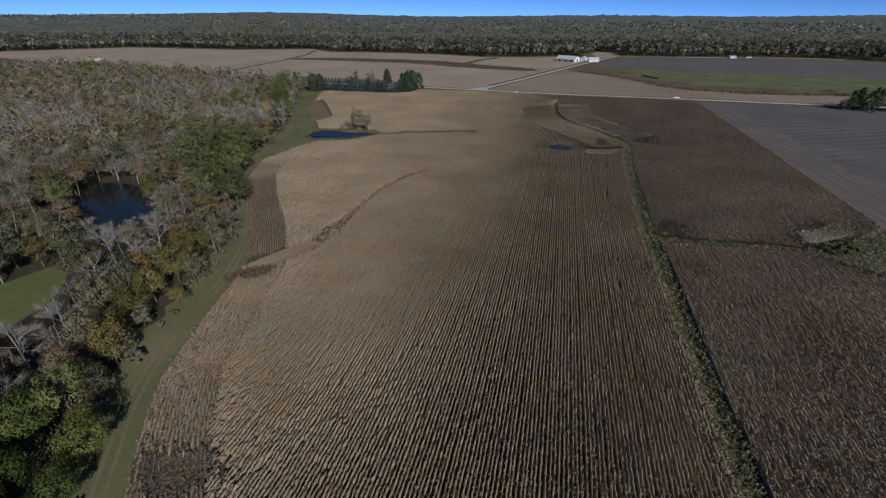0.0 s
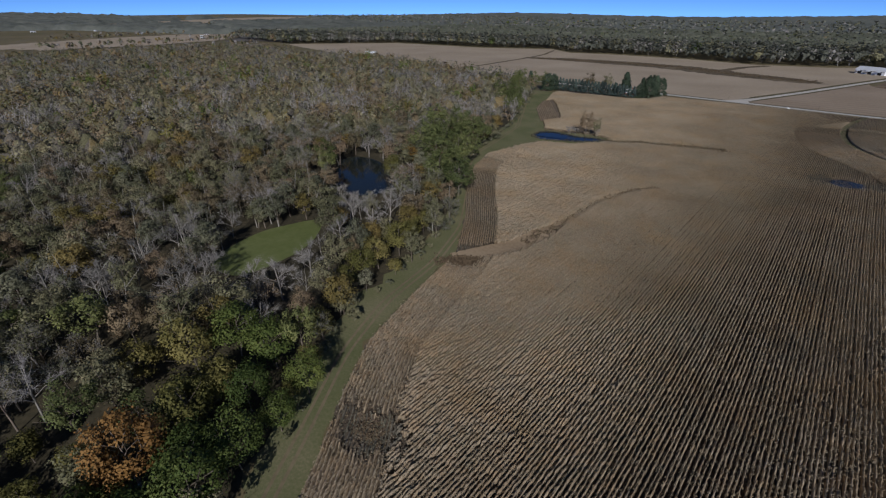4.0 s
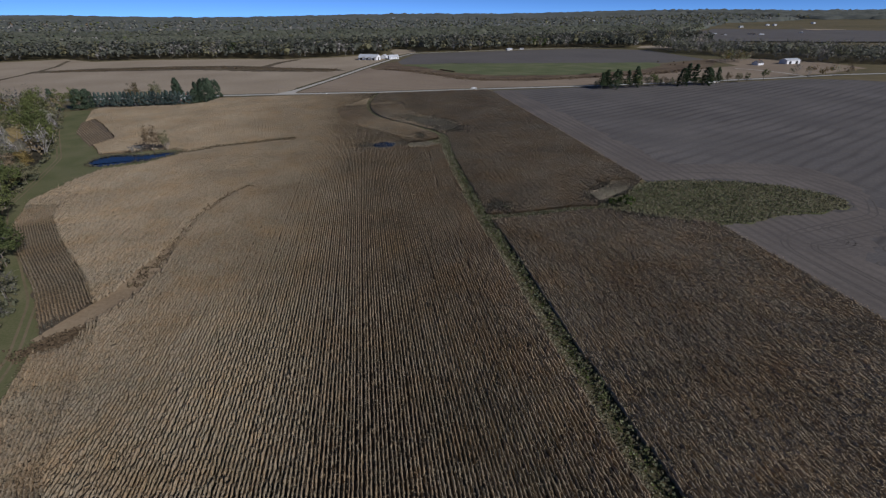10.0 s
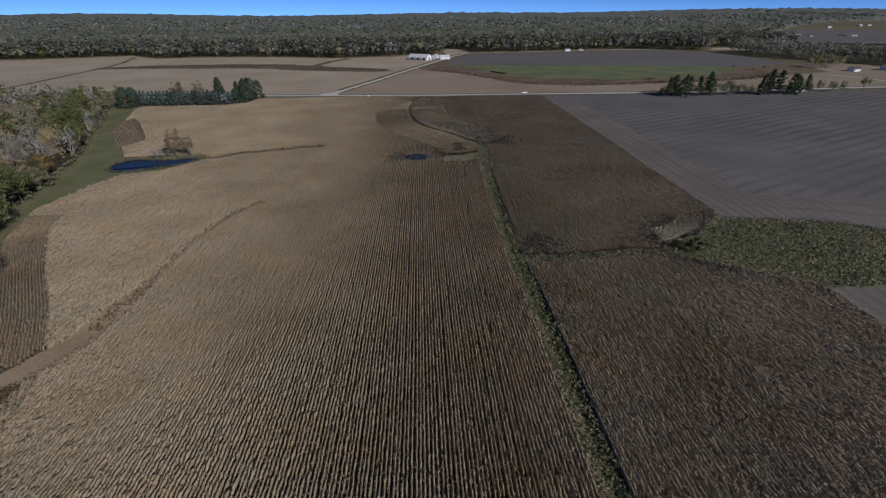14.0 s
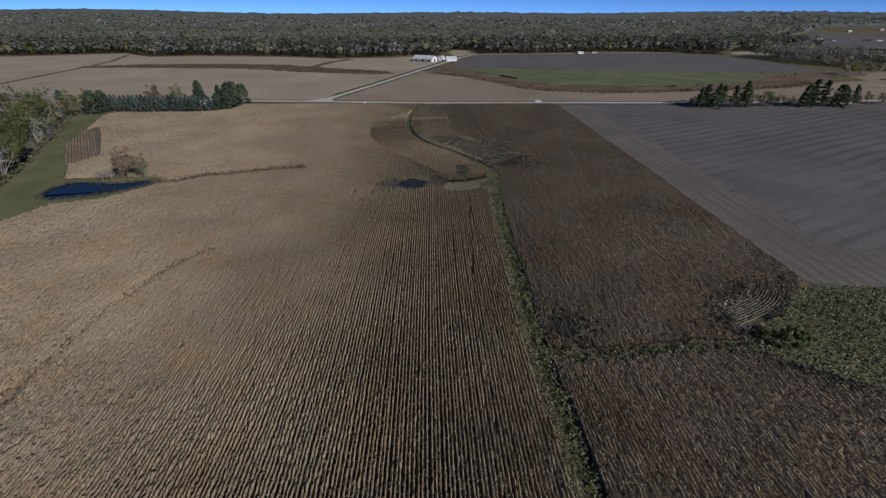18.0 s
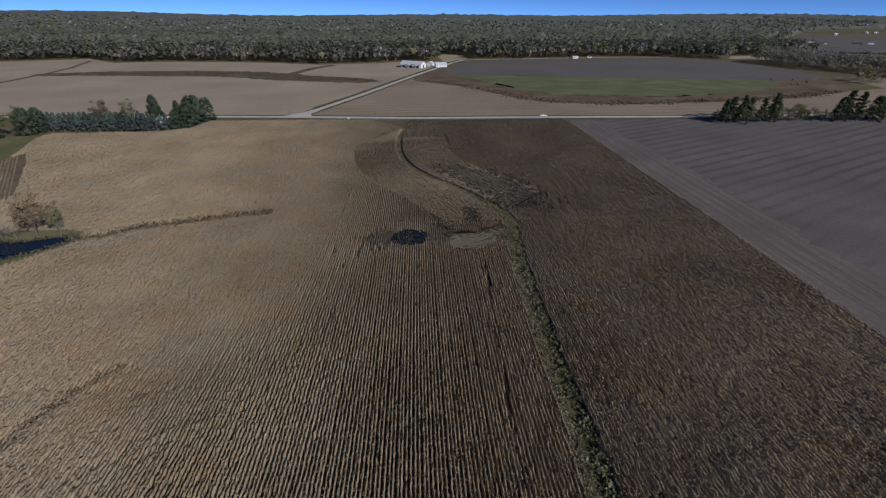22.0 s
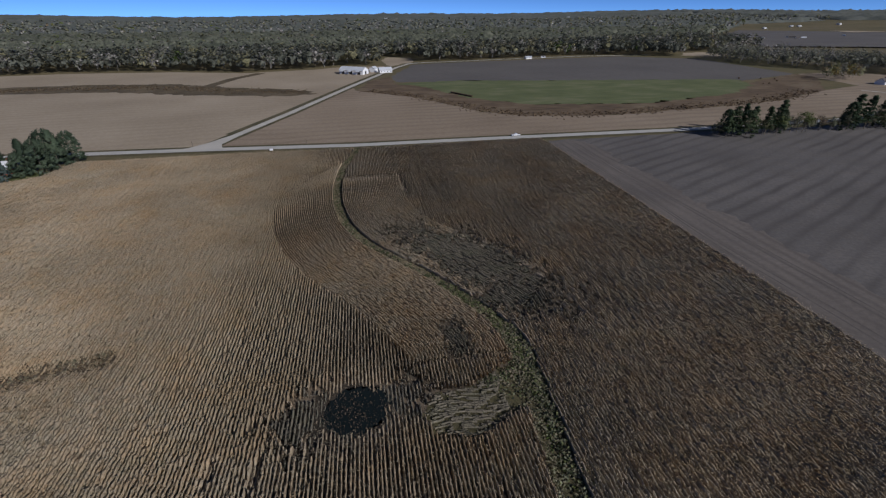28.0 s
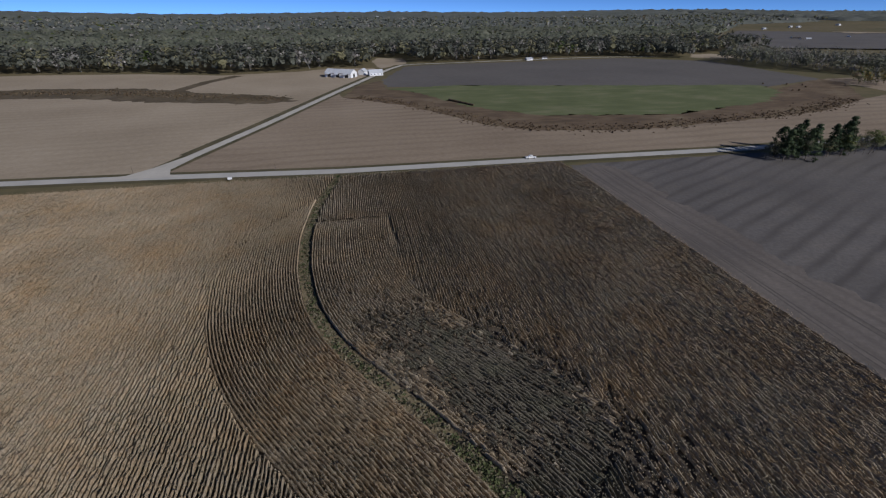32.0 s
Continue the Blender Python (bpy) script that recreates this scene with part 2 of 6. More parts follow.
# leaf litter and undergrowth, with tree shade worked into the dark tones
M["litter"] = material("shade_darkened_litter", [(0.024, 0.022, 0.013), (0.055, 0.047, 0.028), (0.11, 0.088, 0.055)], 0.7, 0.95, 0.6, coarse=0.08)
M["mud"] = material("wet_mud", [(0.02, 0.017, 0.014), (0.04, 0.033, 0.026), (0.09, 0.072, 0.052)], 0.8, 0.7, 0.4, coarse=0.15)
M["road"] = material("pale_chip_road", [(0.36, 0.35, 0.33), (0.45, 0.435, 0.41), (0.53, 0.51, 0.475)], 2.0, 0.9, 0.2, coarse=0.08)
M["gravel"] = material("pale_gravel", [(0.38, 0.36, 0.325), (0.49, 0.46, 0.415), (0.57, 0.54, 0.49)], 2.0, 0.95, 0.3, coarse=0.08)
M["water"] = water_material("pond_water", (0.004, 0.008, 0.016))
M["darkwater"] = water_material("shaded_pond_water", (0.01, 0.014, 0.014))
M["algae"] = material("algae_scum", [(0.09, 0.112, 0.034), (0.125, 0.147, 0.05), (0.155, 0.175, 0.072)], 0.5, 0.6, 0.1, coarse=0.1)
M["bark"] = material("grey_bark", [(0.075, 0.062, 0.05), (0.15, 0.125, 0.1), (0.25, 0.215, 0.18)], 3.0, 0.95, 0.6, per_object=0.2, stretch=(1, 1, 0.25))
M["palebark"] = material("pale_dead_wood", [(0.17, 0.157, 0.14), (0.27, 0.253, 0.228), (0.39, 0.368, 0.335)], 3.0, 0.95, 0.5, per_object=0.2, stretch=(1, 1, 0.25))
M["twig"] = material("bare_twigs", [(0.15, 0.141, 0.13), (0.22, 0.207, 0.192), (0.29, 0.274, 0.254)], 1.0, 0.95, 0.0, island=0.15, per_object=0.25)


def leaf(name, a, b, c):
    return translucent(material(name, [a, b, c], 1.0, 0.7, 0.0, coarse=0.15, island=0.13, per_object=0.3, spec=0.2), 0.25)


M["green"] = leaf("green_leaves", (0.035, 0.055, 0.014), (0.09, 0.122, 0.03), (0.165, 0.19, 0.055))
M["lime"] = leaf("bright_green_leaves", (0.055, 0.07, 0.024), (0.122, 0.142, 0.05), (0.215, 0.228, 0.09))
M["rank"] = leaf("rank_green_grass", (0.062, 0.078, 0.034), (0.125, 0.145, 0.065), (0.215, 0.225, 0.115))
M["olive"] = leaf("olive_leaves", (0.085, 0.087, 0.05), (0.185, 0.178, 0.1), (0.29, 0.268, 0.158))
M["yellow"] = leaf("yellow_leaves", (0.1, 0.077, 0.027), (0.19, 0.146, 0.05), (0.28, 0.22, 0.085))
M["gold"] = leaf("yellow_green_leaves", (0.075, 0.075, 0.022), (0.15, 0.14, 0.042), (0.24, 0.21, 0.075))
M["orange"] = leaf("orange_leaves", (0.13, 0.07, 0.024), (0.255, 0.14, 0.044), (0.365, 0.215, 0.074))
M["russet"] = leaf("russet_leaves", (0.1, 0.077, 0.047), (0.195, 0.152, 0.092), (0.295, 0.237, 0.147))
M["greyleaf"] = leaf("grey_green_leaves", (0.078, 0.083, 0.053), (0.155, 0.158, 0.102), (0.235, 0.236, 0.16))
M["dull"] = leaf("dull_grey_brown_leaves", (0.088, 0.094, 0.074), (0.15, 0.156, 0.124), (0.212, 0.216, 0.175))
M["spruce"] = leaf("blue_green_needles", (0.036, 0.054, 0.048), (0.074, 0.104, 0.094), (0.125, 0.162, 0.146))
M["cedar"] = leaf("dark_green_needles", (0.03, 0.046, 0.03), (0.064, 0.092, 0.058), (0.112, 0.144, 0.092))
M["pine"] = leaf("pine_needles", (0.020, 0.037, 0.020), (0.046, 0.070, 0.034), (0.085, 0.112, 0.056))
M["weeds"] = leaf("mixed_weeds", (0.09, 0.105, 0.064), (0.185, 0.196, 0.122), (0.32, 0.315, 0.22))
M["reeds"] = leaf("tan_reeds", (0.1, 0.092, 0.06), (0.2, 0.178, 0.12), (0.31, 0.275, 0.19))
M["canopy"] = material("far_canopy", [(0.038, 0.047, 0.033), (0.085, 0.094, 0.067), (0.125, 0.13, 0.097), (0.16, 0.16, 0.125)], 0.12, 0.9, 0.6, fine=0.11, coarse=0.012, bump_dist=3.0)
M["west_canopy"] = material("autumn_canopy", [(0.075, 0.068, 0.055), (0.14, 0.128, 0.105), (0.2, 0.184, 0.155)], 1.0, 0.95, 1.0, fine=0.9, coarse=0.05, bump_dist=0.9, patchy=0.35)
n_, l_ = M["west_canopy"].node_tree.nodes, M["west_canopy"].node_tree.links
cells = n_.new("ShaderNodeTexVoronoi")
cells.inputs["Scale"].default_value = 1 / 8.5
flat = n_.new("ShaderNodeVectorMath")
flat.operation = "MULTIPLY"
flat.inputs[1].default_value = (1, 1, 0)
l_.new(n_.new("ShaderNodeNewGeometry").outputs["Position"], flat.inputs[0])
l_.new(flat.outputs[0], cells.inputs["Vector"])
crowns = n_.new("ShaderNodeValToRGB")
for k, (at, c) in enumerate(((0.0, (0.62, 0.6, 0.6)), (0.3, (1.0, 0.97, 0.95)), (0.5, (0.95, 1.0, 0.68)), (0.68, (1.25, 1.0, 0.62)), (0.84, (0.7, 0.82, 0.45)), (1.0, (1.5, 1.15, 0.5)))):
    stop = crowns.color_ramp.elements[k] if k < 2 else crowns.color_ramp.elements.new(at)
    stop.position, stop.color = at, (*c, 1)
split = n_.new("ShaderNodeSeparateColor")
l_.new(cells.outputs["Color"], split.inputs[0])
l_.new(split.outputs[0], crowns.inputs[0])
tone_mix = n_.new("ShaderNodeMixRGB")
tone_mix.blend_type = "MULTIPLY"
tone_mix.inputs["Fac"].default_value = 0.75
l_.new(n_["Principled BSDF"].inputs["Base Color"].links[0].from_socket, tone_mix.inputs["Color1"])
l_.new(crowns.outputs[0], tone_mix.inputs["Color2"])
l_.new(tone_mix.outputs[0], n_["Principled BSDF"].inputs["Base Color"])
# far canopy again, paler and greyer: haze of distance put into the colour
M["haze"] = material("haze_greyed_canopy", [(0.07, 0.08, 0.07), (0.115, 0.124, 0.108), (0.165, 0.168, 0.146)], 0.05, 0.95, 0.3, fine=0.06, coarse=0.006, bump_dist=4.0)
M["white"] = material("white_metal_siding", [(0.62, 0.63, 0.65), (0.72, 0.73, 0.75), (0.8, 0.8, 0.82)], 0.8, 0.5, 0.05)
M["roof"] = material("pale_metal_roof", [(0.42, 0.44, 0.48), (0.52, 0.54, 0.58), (0.6, 0.62, 0.66)], 0.6, 0.45, 0.05)
M["shingle"] = material("dark_shingle_roof", [(0.06, 0.055, 0.05), (0.1, 0.09, 0.085), (0.15, 0.135, 0.125)], 1.2, 0.9, 0.2)
M["redwall"] = material("red_barn_boards", [(0.2, 0.05, 0.035), (0.3, 0.08, 0.055), (0.36, 0.12, 0.085)], 0.8, 0.8, 0.1)
M["dark"] = material("near_black_fill", [(0.012, 0.012, 0.014), (0.02, 0.02, 0.024)], 1.0, 0.4, 0.0)
M["glass"] = material("window_glass", [(0.02, 0.025, 0.03), (0.03, 0.035, 0.045)], 1.0, 0.08, 0.0, spec=0.5)
M["carwhite"] = material("white_car_paint", [(0.72, 0.73, 0.74), (0.78, 0.79, 0.8)], 0.5, 0.25, 0.0, spec=0.5)
M["tyre"] = material("black_tyre", [(0.015, 0.015, 0.015), (0.025, 0.025, 0.025)], 3.0, 0.9, 0.1)
M["bale"] = material("weathered_bale", [(0.05, 0.035, 0.022), (0.1, 0.072, 0.045), (0.17, 0.125, 0.08)], 1.5, 0.95, 0.4, per_object=0.2)
M["post"] = material("weathered_post", [(0.1, 0.08, 0.06), (0.16, 0.13, 0.1)], 2.0, 0.95, 0.2)


# ---- mesh helpers ----
def np_mesh(name, verts, faces, mats, index=None, smooth=False, normals=None):
    """A mesh from arrays; all faces have the same number of corners."""
    verts, faces = np.asarray(verts, np.float32), np.asarray(faces, np.int32)
    me = bpy.data.meshes.new(name)
    n, k = faces.shape
    me.vertices.add(len(verts))
    me.vertices.foreach_set("co", verts.ravel())
    me.loops.add(n * k)
    me.loops.foreach_set("vertex_index", faces.ravel())
    me.polygons.add(n)
    me.polygons.foreach_set("loop_start", np.arange(0, n * k, k, dtype=np.int32))
    for m in mats if isinstance(mats, (list, tuple)) else [mats]:
        me.materials.append(m)
    if index is not None:
        me.polygons.foreach_set("material_index", np.asarray(index, np.int32))
    if smooth:
        me.polygons.foreach_set("use_smooth", np.ones(n, bool))
    me.update(calc_edges=True)
    if normals is not None:
        me.polygons.foreach_set("use_smooth", np.ones(n, bool))
        me.normals_split_custom_set_from_vertices(np.asarray(normals, np.float32))
    return me


def mesh_part(name, me, parent, label=""):
    ob = new(name, me)
    ob.parent = parent
    if label:
        ob["label"] = label
    return ob


def part(name, bm, mat, parent, label="", smooth=False):
    me = bpy.data.meshes.new(name)
    bm.to_mesh(me)
    bm.free()
    me.materials.append(mat)
    if smooth:
        for p in me.polygons:
            p.use_smooth = True
    return mesh_part(name, me, parent, label)


def inside(poly, x, y):
    p = np.asarray(poly, float)
    x, y = np.asarray(x, float), np.asarray(y, float)
    hit = np.zeros(np.broadcast(x, y).shape, bool)
    for (x0, y0), (x1, y1) in zip(p, np.roll(p, -1, 0)):
        if y0 == y1:
            continue
        cross = (y0 > y) != (y1 > y)
        hit ^= cross & (x < (x1 - x0) * (y - y0) / (y1 - y0) + x0)
    return hit


def line_distance(line, x, y):
    p = np.asarray(line, float)
    best = np.full(np.broadcast(x, y).shape, 1e9)
    for a, b in zip(p[:-1], p[1:]):
        d = b - a
        u = np.clip(((x - a[0]) * d[0] + (y - a[1]) * d[1]) / (d @ d), 0, 1)
        best = np.minimum(best, np.hypot(x - a[0] - u * d[0], y - a[1] - u * d[1]))
    return best


def smooth_line(line, step):
    """The line resampled at even steps with its corners rounded."""
    p = np.asarray(line, float)
    s = np.concatenate([[0], np.cumsum(np.hypot(*np.diff(p, axis=0).T))])
    t = np.arange(0, s[-1], step)
    q = np.stack([np.interp(t, s, p[:, 0]), np.interp(t, s, p[:, 1])], 1)
    w = max(1, int(9 / step))
    pad = np.concatenate([np.repeat(q[:1], w, 0), q, np.repeat(q[-1:], w, 0)])
    ker = np.hanning(2 * w + 1)
    ker /= ker.sum()
    return np.stack([np.convolve(pad[:, i], ker, "valid") for i in (0, 1)], 1)


def normals_of(q):
    d = np.gradient(q, axis=0)
    d /= np.hypot(d[:, 0], d[:, 1])[:, None]
    return np.stack([-d[:, 1], d[:, 0]], 1)


def ragged(poly, step, amount, seed):
    """A closed outline with small uneven steps, as a worn field edge has."""
    r = np.random.default_rng(seed)
    p = np.asarray(list(poly) + [poly[0]], float)
    s = np.concatenate([[0], np.cumsum(np.hypot(*np.diff(p, axis=0).T))])
    t = np.arange(0, s[-1], step)
    q = np.stack([np.interp(t, s, p[:, 0]), np.interp(t, s, p[:, 1])], 1)
    return q + r.normal(0, amount, q.shape)


def sheet(name, poly, z, mat, label, category="field", parent=None):
    bm = bmesh.new()
    f = bm.faces.new([bm.verts.new((x, y, z)) for x, y in poly])
    bmesh.ops.triangulate(bm, faces=[f])
    for f in bm.faces:
        if f.normal.z < 0:
            f.normal_flip()
    ob = part(name, bm, mat, parent, label)
    return tagged(ob, label, category, kind="structure")


def ribbon(name, line, width, z, mat, label, category, crown=0.0, parent=None):
    q = np.asarray(line, float)
    nrm = normals_of(q)
    k = 5
    offs = np.linspace(-0.5, 0.5, k) * width
    V = np.concatenate([np.concatenate([q + nrm * o, np.full((len(q), 1), z + crown * (1 - (2 * o / width) ** 2))], 1) for o in offs])
    n = len(q)
    F = [(j * n + i, j * n + i + 1, (j + 1) * n + i + 1, (j + 1) * n + i) for j in range(k - 1) for i in range(n - 1)]
    F = [f[::-1] for f in F]
    ob = mesh_part(name, np_mesh(name, V, F, mat), parent)
    return tagged(ob, label, category, kind="structure")


def blob(cx, cy, rx, ry, turn, seed, k=48):
    a = np.linspace(0, 2 * math.pi, k, endpoint=False)
    r = np.random.default_rng(seed)
    w = 1 + sum(0.22 / (j + 1) * math.sin(1) * np.sin(j * a + r.uniform(0, 6.28)) for j in (2, 3, 5))
    x, y = rx * w * np.cos(a), ry * w * np.sin(a)
    t = radians(turn)
    return np.stack([cx + x * math.cos(t) - y * math.sin(t), cy + x * math.sin(t) + y * math.cos(t)], 1)


# ---- ground, fields, roads ----
def terrain(x, y):
    r = np.hypot(x, y - 250)
    u = np.clip((r - 1900) / 2900, 0, 1)
    u = u * u * (3 - 2 * u)
    return u * (50 + 7 * np.sin(x / 410 + 1.3) + 6 * np.sin(y / 370 + x / 900))


g = np.linspace(-1, 1, 181)
gx = 4850 * (0.25 * g + 0.75 * g ** 3)
GX, GY = np.meshgrid(gx, gx + 250)
n = len(g)
gi = np.arange(n * n).reshape(n, n)
GF = np.stack([gi[:-1, :-1], gi[:-1, 1:], gi[1:, 1:], gi[1:, :-1]], -1).reshape(-1, 4)
ground = new("ground", np_mesh("ground", np.stack([GX.ravel(), GY.ravel(), terrain(GX, GY).ravel() - 0.02], 1), GF, M["ground"], smooth=True))
tagged(ground, "open farmland ground of dry grass reaching the horizon", "ground", kind="structure")

DITCH = smooth_line([(40.5, -90), (39.5, 39), (38.6, 84), (39.0, 122), (38.0, 162), (38.8, 190), (39.8, 220), (41.0, 246), (42.2, 263), (43.9, 279), (45.0, 290), (43.7, 300), (39.6, 309), (34.4, 318.5), (26.5, 332), (18.0, 343.5), (11.5, 353), (6.2, 365), (3.2, 375), (0.4, 394), (-0.2, 418), (2.4, 446), (8.2, 472), (12.0, 486)], 1.5)
BRANCH = [(38.4, 159.5), (47, 159), (56, 158.8), (66, 160), (78, 161), (88, 160.6), (98, 161.5)]
BRANCH_NORTH = smooth_line([(37, 162), (56, 161.5), (70, 162.8), (82, 164), (92, 168.5), (102, 173), (110, 178), (117, 187), (121, 198)], 1.0)
WEST_EDGE = [(-20, -90), (-46, 5), (-56, 26), (-68.5, 44), (-77, 59), (-84, 86), (-89, 107), (-104, 131), (-124, 158), (-140, 183), (-150, 212), (-146, 240), (-140, 257)]
CORN = WEST_EDGE + [(-124, 262), (-111, 278), (-113, 291), (-128, 292), (-148, 291), (-158, 290), (-203, 366), (-231, 440), (-227, 448), (-160, 451), (-144, 460), (-141, 484), (124, 482), (125.5, 466), (125, 300), (124, 190), (117, 183), (106, 172), (92, 168), (90, 160), (102, 150), (116, 142), (123, 137), (123, -90)]
WEEDS = [(124, 186), (135, 186), (147, 184), (165, 179), (182, 170), (191, 158), (193, 150), (188, 142), (170, 139), (154, 140), (138, 136), (123, 136), (116, 142), (102, 150), (92, 158), (88, 163), (97, 169), (106, 173), (117, 184)]
WATERWAY = smooth_line([(-87, 103), (-82, 114), (-76, 126), (-74, 148), (-73, 182), (-66, 207), (-58, 217)], 1.5)
POND_WAY = smooth_line([(-113, 284), (-103, 286), (-95, 294), (-82, 296), (-73, 300), (-58, 304), (-48, 305)], 1.5)

CROP = [(-172, 309), (-200, 352), (-214, 388), (-212, 402), (-195, 378), (-165, 328)]
MAIN_ROAD = smooth_line([(-1400, 560), (-600, 520), (-145, 503), (-81, 499), (11, 491), (110, 490), (230, 487), (360, 491), (473, 499), (588, 510), (760, 500), (1200, 470)], 5)
SIDE_ROAD = smooth_line([(-82, 497), (-41, 606), (8, 747), (77, 935), (100, 983), (120, 994), (165, 1000), (270, 1020), (420, 1045), (560, 1040)], 5)

sheet("field_corn", ragged(CORN, 3, 0.4, 1), 0.01, M["soil"], "dark soil between rows of standing dry corn", "field")
sheet("field_plowed", ragged([(127, 478), (228, 478.5), (313, 476), (400, 480), (503, 487), (553, 466), (640, 380), (640, -300), (123, -300), (123, 137), (124, 186)], 6, 0.5, 2), 0.005, M["plow"], "grey-brown plowed field with faint diagonal tillage bands", "field")
sheet("field_headland", ragged([(126.2, 474), (150, 472), (151, 400), (152, 290), (150, 240), (149, 210), (168, 208), (194, 203), (211, 196), (219, 178), (214, 160), (202, 148), (196, 128), (170, 117), (152, 105), (150, 60), (150, -200), (123.5, -200), (123.5, 137), (150, 138), (186, 140), (196, 150), (190, 162), (165, 182), (135, 188), (125, 190)], 4, 1.6, 3), 0.03, M["headland"], "worn headland strip with tractor tracks round the plowed field", "field")
sheet("field_weeds", ragged(WEEDS, 2.5, 0.6, 4), 0.06, M["grass"], "overgrown weedy patch in the corner of the fields", "field")
sheet("field_tan", ragged([(-1150, 720), (-560, 545), (-480, 512), (-145, 508), (-86, 504), (-42, 612), (7, 753), (64, 915), (60, 955), (-5, 960), (-36, 935), (-131, 910), (-236, 945), (-372, 960), (-462, 945), (-541, 1015), (-693, 950), (-969, 950)], 9, 0.8, 5), 0.0, M["tan"], "tan harvested stubble field north of the road", "field")
sheet("field_brown", ragged([(-76, 500), (11, 496), (110, 495), (230, 492), (360, 496), (470, 505), (600, 530), (600, 640), (540, 632), (478, 612), (387, 571), (313, 556), (239, 547), (201, 542), (135, 557), (110, 580), (94, 614), (62, 668), (14, 712), (10, 742), (-36, 610)], 8, 0.6, 6), 0.0, M["tan2"], "brown harvested field between road and creek", "field")
sheet("field_creek", ragged([(14, 712), (62, 668), (94, 614), (110, 580), (135, 557), (201, 542), (239, 547), (313, 556), (387, 571), (478, 612), (560, 700), (560, 735), (447, 675), (375, 616), (263, 587), (160, 602), (117, 650), (91, 718), (58, 762), (58, 825), (30, 790)], 6, 1.2, 7), 0.03, M["redgrass"], "russet unmown grass along a creek", "field")
sheet("field_pasture", ragged([(60, 760), (91, 717), (117, 648), (160, 600), (263, 585), (375, 614), (434, 657), (453, 700), (440, 707), (126, 768)], 6, 2.0, 8), 0.05, M["pasture"], "green pasture with paler dry streaks", "field")
sheet("field_gray", ragged([(59, 823), (104, 966), (160, 985), (295, 1000), (480, 1025), (587, 944), (575, 840), (562, 732), (447, 690), (105, 764), (60, 770)], 8, 1.0, 9), 0.04, M["gray"], "level grey worked field below the woods", "field")
sheet("field_clearing", ragged([(92, 990), (74, 955), (66, 960), (60, 1050), (75, 1110), (115, 1090), (112, 1005)], 6, 1.5, 10), 0.03, M["tan"], "small tan clearing beside the gravel road", "field")
sheet("field_clearing_east", ragged([(600, 1010), (640, 975), (700, 1010), (690, 1070), (640, 1060)], 8, 1.5, 11), 0.03, M["tan"], "small tan clearing at the wood's end", "field")
sheet("field_east", ragged([(600, 535), (680, 560), (700, 640), (640, 735), (562, 732), (540, 632)], 8, 1.0, 12), 0.02, M["tan2"], "brown field beside the farmstead", "field")
sheet("field_far_east", ragged([(900, 1150), (1250, 1000), (2300, 1250), (2600, 2100), (1900, 2300), (1300, 1750)], 30, 4, 13), 2.5, M["gray"], "broad grey field far to the east", "field")
sheet("field_far_east_tan", ragged([(1700, 1650), (2500, 1750), (2600, 2050), (1900, 2000)], 30, 4, 14), 3.4, M["tan"], "pale strip of stubble far to the east", "field")
def drape(name, poly, mat, label, step=24.0, lift=0.6):
    """A far field that lies on the rolling ground."""
    p = np.asarray(poly, float)
    X, Y = np.meshgrid(np.arange(p[:, 0].min(), p[:, 0].max() + step, step), np.arange(p[:, 1].min(), p[:, 1].max() + step, step))
    idx = np.arange(X.size).reshape(X.shape)
    ok = inside(poly, X[:-1, :-1] + step / 2, Y[:-1, :-1] + step / 2)
    F = np.stack([idx[:-1, :-1][ok], idx[:-1, 1:][ok], idx[1:, 1:][ok], idx[1:, :-1][ok]], 1)
    ob = new(name, np_mesh(name, np.stack([X.ravel(), Y.ravel(), terrain(X, Y).ravel() + lift], 1), F, mat, smooth=True))
    return tagged(ob, label, "field", kind="structure")


FAR_TAN = [(-1300, 250), (-1330, 486), (-1440, 700), (-1794, 948), (-1918, 789), (-1811, 537), (-1684, 350), (-1500, 150)]
FAR_GREY = [(-1371, 673), (-1212, 792), (-1300, 960), (-1465, 1194), (-1791, 1204), (-1800, 985), (-1480, 760)]
FAR_STRIP = [(-2700, 800), (-2780, 1330), (-2840, 1930), (-3600, 2600), (-3700, 2205), (-3400, 1488), (-3050, 900)]
FAR_NORTH = [(-420, 2050), (-250, 2040), (-180, 2180), (-380, 2200)]
NEAR_TAN = [(-1075, 480), (-1075, 260), (-1240, 230), (-1260, 470), (-1180, 700), (-1130, 640)]
drape("field_far_west", FAR_TAN, M["tan"], "tan field far behind the woods")
drape("field_far_west", FAR_GREY, M["gray"], "pale grey-green field far to the north-west")
drape("field_far_west", FAR_STRIP, M["tan"], "broad pale stubble field near the western horizon", 40.0)
drape("field_far_west", FAR_NORTH, M["tan"], "small tan clearing in the far northern woods")
drape("field_far_west", NEAR_TAN, M["tan2"], "brown field behind the western woods")
HOLES = (FAR_TAN, FAR_GREY, FAR_STRIP, FAR_NORTH, NEAR_TAN)
sheet("field_waterway", ragged([(-400, 822), (-298, 829), (-196, 814), (-155, 790), (-97, 758), (-48, 737), (-22, 702), (-50, 694), (-82, 702), (-147, 720), (-238, 760), (-398, 775), (-470, 770), (-470, 800)], 6, 2.0, 16), 0.05, M["band"], "brown grassed waterway crossing the stubble", "field")
ribbon("field_waterway_arm", smooth_line([(-150, 780), (-135, 850), (-110, 905)], 5), 14, 0.06, M["band"], "brown grassed strip running to the woods", "field")
